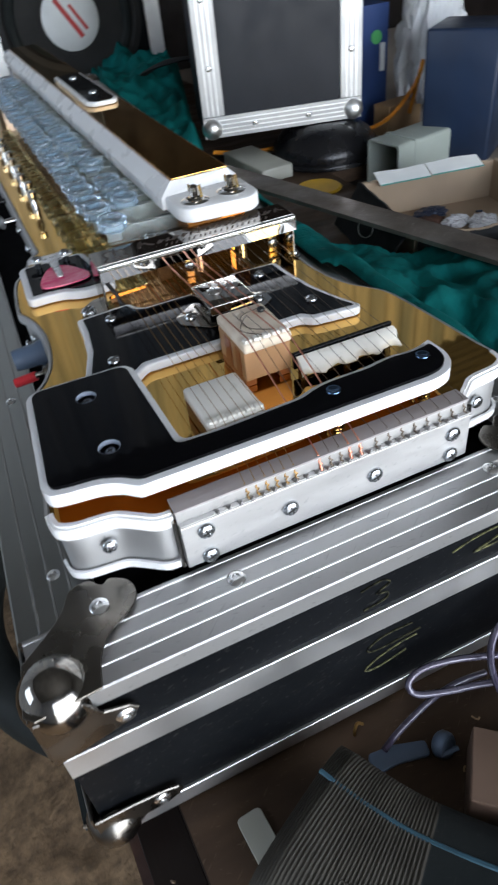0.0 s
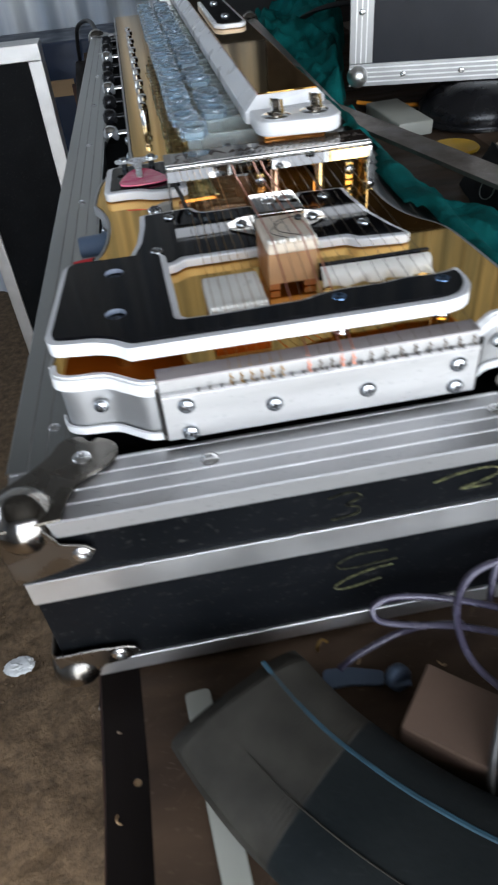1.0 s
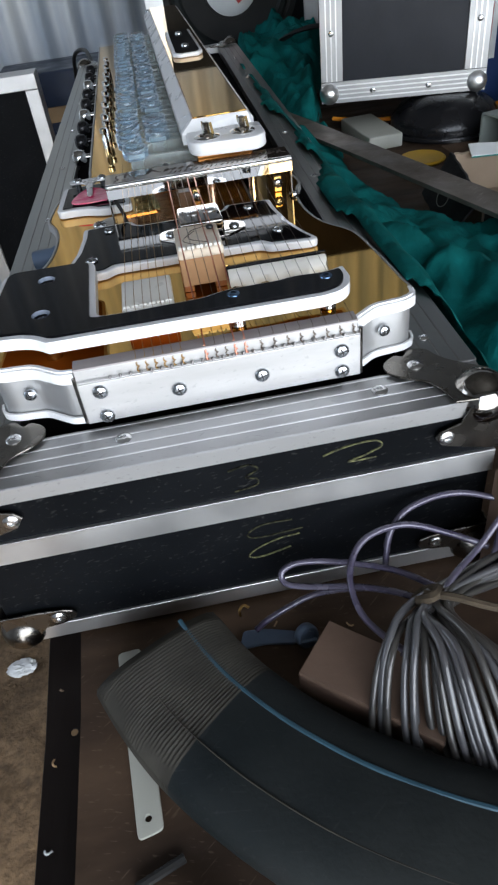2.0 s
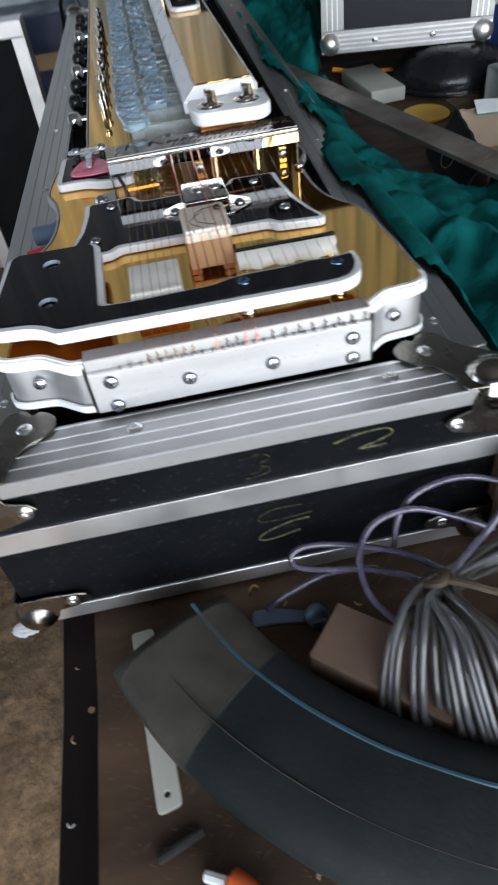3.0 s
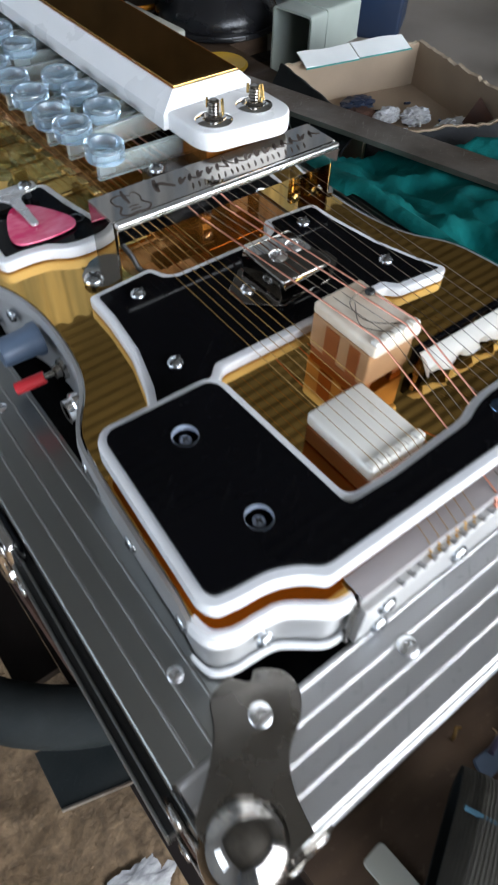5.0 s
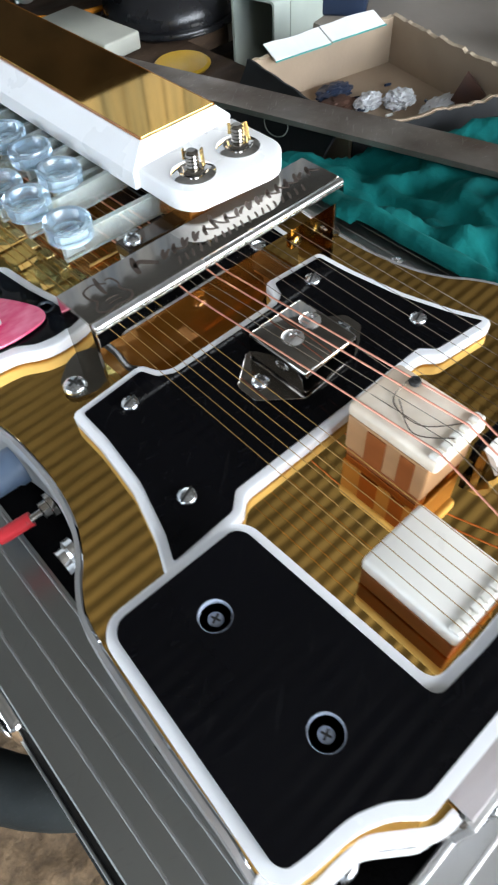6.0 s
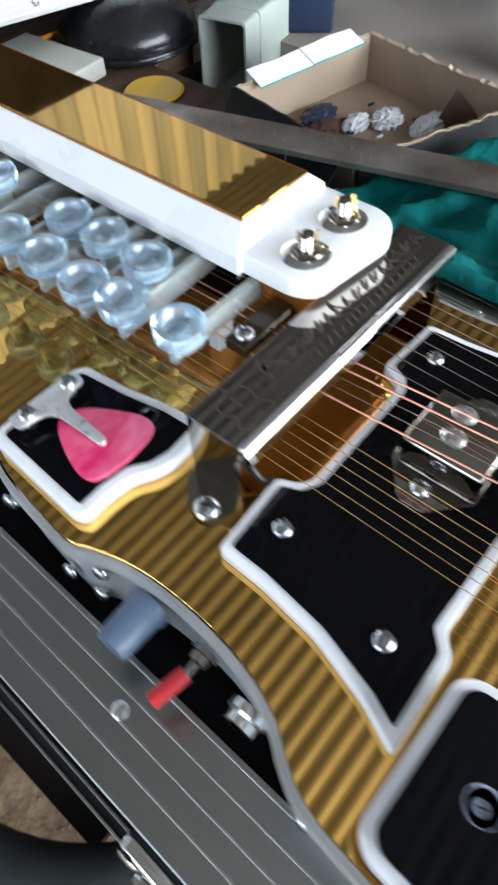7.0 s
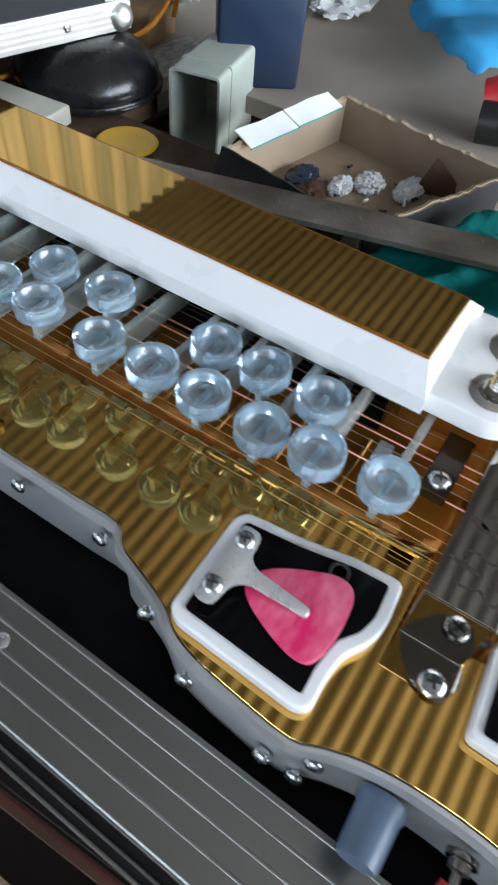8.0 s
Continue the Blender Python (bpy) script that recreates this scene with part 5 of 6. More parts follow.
part("rod", tube([(-0.80 + 0.0155 * k, -1.83 + 0.0055 * k, TOP + 0.026) for k in range(16)], 0.024, 8), M_CABLE_BLACK, stub, smooth=True)
nail = thing("nail", "bent rusty nail in the bench top", "nail", (-0.1, -0.45, TOP))
part("shank", tube(curve_through([(-0.10, -0.45, TOP - 0.02), (-0.10, -0.45, TOP + 0.05), (-0.07, -0.43, TOP + 0.07), (-0.04, -0.44, TOP + 0.05)], 4), 0.010, 6), M_BRASS, nail, smooth=True)

# coil of cable
coil = thing("cable_coil", "tied coil of clear grey cable with loose loops", "cable coil", (1.25, -1.3, TOP))
rng = random.Random(11)
for k in range(21):
    a = Vector((0.89 + 0.10 * k / 20 + rng.uniform(-0.04, 0.04), -0.97 + rng.uniform(-0.05, 0.05), 0.40 + rng.uniform(-0.05, 0.07)))
    f = k / 20
    low_end = Vector((0.45 + 0.85 * f + rng.uniform(-0.02, 0.02), -1.44 - 0.50 * f + rng.uniform(-0.04, 0.04), 0.02 + 0.10 * f + rng.uniform(0, 0.05)))
    mid_pt = (a + low_end) / 2 + Vector((-0.09 + 0.08 * f, 0.02, 0.13 + 0.08 * math.sin(f * 3) + rng.uniform(-0.03, 0.03)))
    back = low_end + Vector((0.10, -0.06, -0.05))
    far = Vector((1.9 + 0.2 * f, -1.75 - 0.2 * f, 0.16 + rng.uniform(0, 0.12)))
    out = Vector((1.75 + 0.2 * f, -0.75 + rng.uniform(-0.1, 0.1), 0.2 + rng.uniform(0, 0.2)))
    pts = curve_through([a, mid_pt, low_end, back, (back + far) / 2 + Vector((0, -0.05, 0.02)), far, (far + out) / 2 + Vector((0.12, 0, 0.1)), out], 7, True)
    part("cable_turn", tube(pts, 0.0175 + rng.uniform(0, 0.003), 10, True), rng.choice((M_CABLE, M_CABLE_DARK)), coil, smooth=True)
for pts in ([(0.98, -0.86, 0.36), (0.80, -0.70, 0.36), (0.52, -0.56, 0.35), (0.30, -0.50, 0.34), (0.19, -0.51, 0.30), (0.20, -0.56, 0.25), (0.34, -0.62, 0.25), (0.55, -0.70, 0.29), (0.76, -0.82, 0.33), (0.92, -0.94, 0.34)],
            [(-0.02, -0.62, -0.06), (0.06, -0.60, -0.01), (0.18, -0.575, 0.03), (0.34, -0.55, 0.07), (0.52, -0.53, 0.05), (0.72, -0.53, 0.0)],
            [(0.72, -1.12, 0.22), (0.56, -0.92, 0.30), (0.54, -0.72, 0.42), (0.66, -0.58, 0.52), (0.90, -0.55, 0.55), (1.15, -0.62, 0.48), (1.35, -0.70, 0.4)],
            [(0.78, -0.62, 0.30), (0.84, -0.52, 0.48), (1.0, -0.45, 0.58), (1.3, -0.45, 0.60), (1.7, -0.6, 0.5)],
            [(0.68, -1.20, 0.30), (0.86, -1.05, 0.40), (1.06, -0.90, 0.48), (1.3, -0.75, 0.55), (1.6, -0.60, 0.9), (1.72, -0.5, 1.3)],
            [(1.66, -0.42, 1.35), (1.60, -0.45, 1.1), (1.52, -0.50, 0.75), (1.46, -0.62, 0.5), (1.30, -0.82, 0.40), (1.0, -1.0, 0.36)]):
    part("loose_end", tube(curve_through(pts, 8), 0.019, 10), M_CABLE_PURPLE, coil, smooth=True)
part("tie", tube(curve_through([(0.86, -0.99, 0.50), (0.98, -1.07, 0.54), (1.14, -1.17, 0.54), (1.34, -1.23, 0.50), (1.55, -1.3, 0.4)], 8), 0.022, 7), M_ROPE, coil, "jute tie string", smooth=True)
part("knot", tube(curve_through([(0.82, -0.98, 0.44), (0.88, -1.04, 0.53), (0.94, -0.98, 0.50), (0.89, -0.92, 0.42)], 6, True), 0.028, 7, True), M_ROPE, coil, smooth=True)

plug = thing("plug", "grey-blue plastic plug on a short lead", "plug", (0.2, -0.62, TOP))
bm = lathe([(0, -0.035), (0.060, -0.035), (0.072, -0.02), (0.072, 0.02), (0.060, 0.035), (0.04, 0.036), (0.035, 0.028), (0, 0.028)], sides=26)
bm.transform(Matrix.Translation((0.264, -0.751, TOP + 0.098)) @ Matrix.Rotation(radians(62), 4, "X") @ Matrix.Rotation(radians(20), 4, "Y"))
merge(bm, tube([(0.215, -0.795, TOP + 0.105), (0.315, -0.805, TOP + 0.118)], 0.014, 8))
part("plug_body", bm, M_KNOB, plug, smooth=True)
part("flap", plate(rounded([(-0.14, -0.70), (-0.10, -0.585), (0.04, -0.60), (0.22, -0.66), (0.20, -0.74), (0.02, -0.70)], 0.02, 2), TOP + 0.002, TOP + 0.03, bev=0.006), M_KNOB, plug)

# green cloth
def cloth(name, outline, top, seed, material, label, category, cell=0.055, fold=2.2, fine=0.16, over=None, under=None):
    """A heap of cloth: folds over an outline on the plan; top gives the height at a place."""
    xs, ys = [p[0] for p in outline], [p[1] for p in outline]

    def inside(x, y):
        hit = False
        for i in range(len(outline)):
            (ax, ay), (bx, by) = outline[i - 1], outline[i]
            if (ay > y) != (by > y) and x < (bx - ax) * (y - ay) / (by - ay) + ax:
                hit = not hit
        return hit

    bm = bmesh.new()
    grid = {}
    nx, ny = int((max(xs) - min(xs)) / cell) + 1, int((max(ys) - min(ys)) / cell) + 1
    for i in range(nx + 1):
        for j in range(ny + 1):
            x, y = min(xs) + i * cell, min(ys) + j * cell
            wx, wy = x + 0.22 * noise.noise((x, y, seed)), y + 0.22 * noise.noise((x, y, seed + 5))
            if inside(wx, wy):
                n1 = 1 - abs(noise.noise((x * 0.9 * fold / 2.2 + seed, y * 0.55, 1.7))) * 2
                n2 = 1 - abs(noise.noise((x * 2.6 + y * 1.1, y * 1.3 - x * 0.6, seed + 2))) * 2
                n4 = 1 - abs(noise.noise((x * 4.6 - y * 2.2, y * 2.4 + x * 1.7, seed + 7))) * 2.4
                n3 = noise.noise((x * 6, y * 6, seed))
                h = top(x, y)
                z = TOP + 0.012 + max(0.0, h * 0.55 + min(h, 0.7) * (0.40 * n1 + 0.34 * n2 + fine * n4 + 0.05 * n3))
                if over:
                    z = max(z, over(x, y) + 0.02 + 0.07 * max(0.0, 0.5 + 0.5 * n2 + 0.3 * n4))
                if under:
                    z = max(TOP + 0.012, min(z, under(x, y)))
                grid[i, j] = bm.verts.new((x, y, z))
    for (i, j), v in grid.items():
        try:
            bm.faces.new((v, grid[i + 1, j], grid[i + 1, j + 1], grid[i, j + 1]))
        except KeyError:
            pass
    loose = [v for v in bm.verts if not v.link_faces]
    bmesh.ops.delete(bm, geom=loose, context="VERTS")
    for v in bm.verts:
        if v.is_boundary:
            v.co.z = TOP + 0.006 + (v.co.z - TOP) * 0.25
            if over:
                v.co.z = max(v.co.z, over(v.co.x, v.co.y) + 0.012)
    for _ in range(2 if fine > 0.1 else 14):
        bmesh.ops.smooth_vert(bm, verts=bm.verts, factor=0.5, use_axis_x=True, use_axis_y=True, use_axis_z=True)
    r = bmesh.ops.extrude_face_region(bm, geom=bm.faces[:])
    for v in r["geom"]:
        if isinstance(v, bmesh.types.BMVert):
            v.co.z += 0.012
    return tagged(part(name, bm, material, None, smooth=True, sharp=80), label, category)


def over_rim(x, y):
    """Height of the case edge that the cloth hangs over."""
    return RIM + 0.012 - 2.2 * max(0.0, x - 1.56)


def under_bar(x, y):
    """Height up to which cloth may rise where the steel bar presses on it."""
    f = (10.6 - y) / 10.3
    away = abs(x - (1.72 + 2.63 * f))
    return 9.0 if f < -0.02 or x < 1.66 else 0.27 + 0.19 * f + 1.6 * max(0.0, away - 0.26)


cloth("green_cloth", [(1.62, -0.2), (1.9, -0.1), (2.6, 1.3), (3.4, 1.6), (4.5, 1.9), (5.2, 2.6), (4.6, 3.3), (3.5, 3.9), (2.85, 4.6), (2.6, 6.0), (2.75, 7.4), (2.9, 9.5), (4.2, 14.0), (4.6, 15.8), (2.9, 16.2), (1.9, 12.5), (1.62, 9.5), (1.52, 9.0), (1.46, 7.0), (1.44, 4.0), (1.36, 2.6), (1.30, 1.9), (1.34, 1.4), (1.45, 1.0), (1.60, 0.6)],
      lambda x, y: 0.55 + 0.25 * math.sin(y * 0.8) + (1.0 if y > 10.5 else 0.0) * min(1.0, (y - 10.5) / 2.0) + 0.25 * max(0.0, 1 - abs(x - 2.0) / 0.6) - 0.22 * max(0.0, min(1.0, x - 2.4)) * (y < 9), 3.0, M_GREEN, "crumpled dark green cotton cloth heaped along and over the case edge", "cloth", over=over_rim, under=under_bar)
strap = [(2.95, 13.3, 0.1), (2.75, 12.6, 0.6), (2.85, 11.9, 1.05), (3.2, 11.6, 1.22), (3.7, 11.7, 1.2), (4.1, 12.2, 1.0)]
tagged(part("strap", tube(curve_through(strap, 8), 0.16, 8, flat=0.25), M_BLACK_FABRIC, None, smooth=True), "dark woven strap looped over the green cloth", "strap")

# steel bar
bar = bmesh.new()
ends = [Vector((1.72, 10.6, 0.31)), Vector((4.35, 0.3, 0.50))]
d = (ends[1] - ends[0]).normalized()
side = d.cross(Vector((0, 0, 1))).normalized()
upv = (side.cross(d) + 0.0 * side).normalized()
rows = []
for e in ends:
    rows.append([bar.verts.new(e + side * a + upv * b) for a, b in ((-0.21, 0), (0.21, 0), (0.21, 0.05), (-0.21, 0.05))])
for k in range(4):
    bar.faces.new((rows[0][k], rows[0][(k + 1) % 4], rows[1][(k + 1) % 4], rows[1][k]))
bar.faces.new(rows[0])
bar.faces.new(rows[1])
tagged(part("steel_bar", bevel(bar, 0.008, 1), M_BAR), "tarnished flat steel bar lying across the bench", "metal bar")

# carton with torn rim
CO, CU, CV = Vector((3.84, 5.72)), Vector((0.98, -0.199)).normalized(), Vector((-0.199, -0.98)).normalized()
big = thing("cardboard_box", "open brown cardboard box with torn rim and odds and ends inside", "box", (4.5, 4.5, TOP))


def carton_wall(a, b, z1, seed):
    """A cardboard wall between two plan points with a ragged top."""
    bm = bmesh.new()
    n = 40
    a, b = Vector(a), Vector(b)
    nrm = Vector((-(b - a).y, (b - a).x)).normalized() * 0.022
    rows = []
    for i in range(n + 1):
        p = a + (b - a) * i / n
        h = z1 + 0.030 * noise.noise((i * 0.55, seed, 0.3)) + 0.014 * noise.noise((i * 1.9, seed, 2))
        rows.append([bm.verts.new((*q, z)) for q, z in ((p - nrm, TOP + 0.004), (p + nrm, TOP + 0.004), (p + nrm, h), (p - nrm, h - 0.012))])
    for i, (p, q) in enumerate(zip(rows, rows[1:])):
        for k in range(4):
            f = bm.faces.new((p[k], q[k], q[(k + 1) % 4], p[(k + 1) % 4]))
            f.material_index = 1 if k == 2 else 0
    bm.faces.new(rows[0])
    bm.faces.new(rows[-1])
    return bm


P0, P1 = CO, CO + CU * 1.93
P2, P3 = P1 + CV * 2.1, CO + CV * 1.75
for i, (a, b, h) in enumerate(((P0, P1, 0.40), (P1, P2, 0.41), (P2, P3, 0.36), (P3, P0, 0.36))):
    part("box_wall", carton_wall(a, b, h, i * 7.3), [M_CARD, M_CARD_EDGE], big)
skin = carton_wall(P2 + CV * 0.028, P3 + CV * 0.028, 0.35, 14.6)
for v in skin.verts:
    v.co.z = max(v.co.z, TOP + 0.006)
part("printed_face", skin, [M_BLACK_FABRIC, M_CARD_EDGE], big, "black printed outer face")
part("box_floor", plate([tuple(p) for p in (P0, P3, P2, P1)], TOP + 0.003, TOP + 0.02), M_CARD, big)
for u0, u1, z, name, label in ((0.20, 0.93, 0.415, "label_flap", "white printed paper flap"), (0.945, 1.70, 0.432, "label_flap", "white folded paper flap")):
    flap = bmesh.new()
    rows = []
    for i in range(9):
        p = P0 + CU * (u0 + (u1 - u0) * i / 8)
        h = z + 0.008 * math.sin(i * 0.9 + u0 * 4)
        rows.append([flap.verts.new((p.x + CV.x * v, p.y + CV.y * v, h + dz)) for v, dz in ((-0.11, 0.050), (0.14, -0.030), (0.14, -0.044), (-0.11, 0.036))])
    for p, q in zip(rows, rows[1:]):
        for k in range(4):
            flap.faces.new((p[k], q[k], q[(k + 1) % 4], p[(k + 1) % 4]))
    flap.faces.new(rows[0])
    flap.faces.new(rows[-1])
    fl = part(name, flap, M_PAPER, big, label)
    e0, e1 = P0 + CU * u0 + CV * 0.146, P0 + CU * u1 + CV * 0.146
    part("printed_edge", tube([(e0.x, e0.y, z - 0.042), (e1.x, e1.y, z - 0.036)], 0.010, 5), M_TEAL_INK, fl)


def crumple(name, at, size, material, label, category, seed, squash=0.6):
    """A crushed lump of film, paper or rag."""
    bm = bmesh.new()
    film = material is M_BAG
    bmesh.ops.create_icosphere(bm, subdivisions=4, radius=1)
    for v in bm.verts:
        n = v.co.normalized()
        k = 0.75 + 0.5 * (0.5 - abs(noise.noise(n * 1.9 + Vector((seed, 0, 0))))) + 0.35 * (0.4 - abs(noise.noise(n * 4.5 + Vector((0, seed, 0))))) + (0.20 * (0.3 - abs(noise.noise(n * 10.0 + Vector((0, 0, seed))))) if film else 0.0)
        v.co = Vector((n.x * size[0], n.y * size[1], max(n.z, -0.55) * size[2] * squash)) * k
        v.co += Vector(at)
    low = min(v.co.z for v in bm.verts)
    for v in bm.verts:
        v.co.z += at[2] - low
    return tagged(part(name, bm, material, None, smooth=True, sharp=22 if film else 25), label, category)


crumple("plastic_wrap", (4.95, 4.55, TOP + 0.02), (0.20, 0.16, 0.16), M_BAG, "crumpled clear plastic wrap in the cardboard box", "packaging", 3)
crumple("plastic_wrap", (5.15, 4.15, TOP + 0.02), (0.30, 0.14, 0.12), M_BAG, "crumpled clear film in the cardboard box", "packaging", 9)
crumple("plastic_wrap", (4.70, 4.78, TOP + 0.02), (0.20, 0.12, 0.14), M_BAG, "crumpled clear plastic wrap in the cardboard box", "packaging", 41)
crumple("rag", (4.62, 5.22, TOP + 0.02), (0.26, 0.16, 0.12), M_NAVY, "small dark blue rag in the cardboard box", "rag", 57)
crumple("rag", (4.45, 5.0, TOP + 0.02), (0.22, 0.18, 0.10), M_RUST, "small brown rag in the cardboard box", "rag", 5)
tri_bm = bmesh.new()
tri_bm.faces.new([tri_bm.verts.new(p) for p in ((5.22, 4.12, TOP + 0.021), (5.44, 3.52, TOP + 0.021), (5.30, 3.98, 0.30))])
r = bmesh.ops.extrude_face_region(tri_bm, geom=tri_bm.faces[:])
for v in r["geom"]:
    if isinstance(v, bmesh.types.BMVert):
        v.co += Vector((0.03, 0.01, 0.0))
tagged(part("metal_offcut", tri_bm, M_RUST), "rusty triangular offcut standing in the cardboard box", "metal offcut")
rng = random.Random(8)
for k in range(14):
    x, y = 4.2 + rng.random() * 1.1, 3.9 + rng.random() * 1.2
    a = rng.random() * 6.3
    part_ob = tube([(x, y, TOP + 0.04), (x + 0.10 * math.cos(a), y + 0.10 * math.sin(a), TOP + 0.05 + 0.05 * rng.random())], 0.016, 6)
    tagged(part("offcut", part_ob, rng.choice((M_STEEL, M_NAVY, M_ZINC, M_PAPER, M_CABLE_BLACK)), None, smooth=True), "small loose fitting in the cardboard box", "scrap", group="odds and ends in the box")

bag = bmesh.new()
rows = []
for i in range(25):
    s = i / 24
    p = P0 + (P3 - P0) * (s * 0.95 - 0.02)
    row = []
    for k in range(9):
        u = k / 8
        out = 0.05 + 0.34 * u ** 1.4 + 0.05 * noise.noise((s * 5, u * 3, 1))
        row.append(bag.verts.new((p.x - CU.x * out, p.y - CU.y * out, TOP + 0.01 + (0.40 - TOP) * (1 - u) ** 0.9)))
    rows.append(row)
for p, q in zip(rows, rows[1:]):
    for k in range(8):
        bag.faces.new((p[k], q[k], q[k + 1], p[k + 1]))
r = bmesh.ops.extrude_face_region(bag, geom=bag.faces[:])
for v in r["geom"]:
    if isinstance(v, bmesh.types.BMVert):
        v.co += Vector((CU.x, CU.y, -0.2)) * 0.03
black_bag = part("black_bag", bag, M_BLACK_FABRIC, None, smooth=True, sharp=70)
tagged(black_bag, "black fabric bag with a pale oval mark slumped against the box", "bag")
oc = P0 + (P3 - P0) * 0.52
oval = [(oc.x - CU.x * (0.30 + 0.06 * math.sin(a)) + (P3 - P0).normalized().x * 0.20 * math.cos(a), oc.y - CU.y * (0.30 + 0.06 * math.sin(a)) + (P3 - P0).normalized().y * 0.20 * math.cos(a), 0.17 - 0.09 * math.sin(a)) for a in np.linspace(0, math.tau, 28, endpoint=False)]
part("oval_mark", tube(oval, 0.006, 5, True), M_PVC, black_bag)

# grey duct, white box, shell, navy box
duct = thing("duct_piece", "short grey-green square plastic duct lying on its side", "duct", (5.6, 7.1, -0.618))
DA, DB = Vector((5.08, 6.66)), Vector((6.04, 6.86))
du = (DB - DA).normalized()
dv = Vector((-du.y, du.x))
DZ, DW, DL = -0.618, 0.66, 1.2
SHAPE = rounded([(0, DZ), (DW, DZ), (DW, 0.41), (0, 0.41)], 0.07, 4)
INNER = rounded([(0.03, DZ + 0.03), (DW - 0.03, DZ + 0.03), (DW - 0.03, 0.38), (0.03, 0.38)], 0.05, 4)


def sleeve(outer, inner, u0, u1):
    """A hollow square tube with round corners."""
    bm = bmesh.new()
    rings = []
    for loop, u in ((outer, u0), (outer, u1), (inner, u1), (inner, u0)):
        ring = []
        for p in loop:
            q = DA + du * u + dv * p[0]
            ring.append(bm.verts.new((q.x, q.y, p[1])))
        rings.append(ring)
    n = len(outer)
    for a, b in zip(rings, rings[1:] + rings[:1]):
        for k in range(n):
            bm.faces.new((a[k], a[(k + 1) % n], b[(k + 1) % n], b[k]))
    return bm


part("duct_body", sleeve(SHAPE, INNER, 0, DL), M_PVC, duct, smooth=True, sharp=50)
BIG = [Vector((DW / 2, -0.1)) + (p - Vector((DW / 2, -0.1))) * 1.03 for p in SHAPE]
part("collar", sleeve([(p.x, max(p.y, DZ)) for p in BIG], SHAPE, 0.36, 0.44), M_PVC, duct, smooth=True, sharp=50)
end = bmesh.new()
end.faces.new([end.verts.new((*(DA + du * (DL - 0.08) + dv * p[0]), p[1])) for p in INNER])
r = bmesh.ops.extrude_face_region(end, geom=end.faces[:])
for v in r["geom"]:
    if isinstance(v, bmesh.types.BMVert):
        v.co.x += 0.03
part("end_plate", end, M_PVC, duct)

wb = thing("white_box", "off-white plastic junction box on the bench", "box", (3.55, 8.4, TOP))
part("box_body", box(3.32, 3.90, 7.95, 9.35, TOP + 0.002, 0.10, 0.03, 3, turn=4), M_OFFWHITE, wb, smooth=True)

shell = thing("black_shell", "glossy black rounded plastic shell under the small case", "shell", (4.88, 8.55, TOP))
part("dome", lathe([(0.90, TOP + 0.10), (0.905, TOP + 0.13), (0.90, 0.12), (0.76, 0.30), (0.58, 0.41), (0.40, 0.46), (0.0, 0.47)], (4.88, 8.55, 0), 48), M_BOWL, shell, smooth=True)
part("rim", lathe([(0.0, TOP + 0.002), (0.86, TOP + 0.002), (0.95, TOP + 0.03), (0.955, TOP + 0.075), (0.94, TOP + 0.10), (0.89, TOP + 0.105), (0.89, TOP + 0.02), (0.0, TOP + 0.02)], (4.88, 8.55, 0), 48), M_BOWL, shell, "rolled lower rim", smooth=True)
yt = thing("yellow_lid", "yellow round plastic lid on the bench", "lid", (4.1, 7.3, TOP))
part("disc", lathe([(0, TOP + 0.002), (0.34, TOP + 0.002), (0.36, TOP + 0.03), (0.33, TOP + 0.055), (0.26, TOP + 0.04), (0, TOP + 0.035)], (3.98, 7.18, 0), 36), M_YELLOW, yt, smooth=True)

navy = thing("navy_box", "tall dark navy plastic box standing on the bench", "box", (6.2, 7.1, TOP))
nb = bmesh.new()
merge(nb, box(-0.53, 0.53, -0.5, 0.5, TOP + 0.002, 1.75, 0.05, 3))
nb.transform(Matrix.Translation((6.66, 7.15, 0)) @ Matrix.Rotation(radians(-54), 4, "Z"))
for v in nb.verts:
    t = (v.co.z - TOP) / 1.9
    v.co.x += (v.co.x - 6.66) * 0.06 * t
    v.co.y += (v.co.y - 7.15) * 0.06 * t
part("box_body", nb, M_NAVY, navy, smooth=True)

# small amplifier case on the shell
amp = thing("small_case", "small upright flight case with dark panel and aluminium edges", "flight case", (4.1, 8.6, 0.47))
A0, A1 = Vector((2.83, 8.90)), Vector((5.40, 8.22))
au = (A1 - A0).normalized()
av = Vector((-au.y, au.x))
AW = (A1 - A0).length


def amp_block(name, u0, u1, v0, v1, z0, z1, material, parent=amp, bev=0.0, label=""):
    bm = bmesh.new()
    merge(bm, box(u0, u1, v0, v1, z0, z1, bev))
    bm.transform(Matrix.Translation((A0.x, A0.y, 0)) @ Matrix.Rotation(math.atan2(au.y, au.x), 4, "Z"))
    return part(name, bm, material, parent, label)


AH = 3.6
amp_block("panel", 0.05, AW - 0.05, 0.03, 1.6, 0.50, AH - 0.03, M_GREY_PANEL)
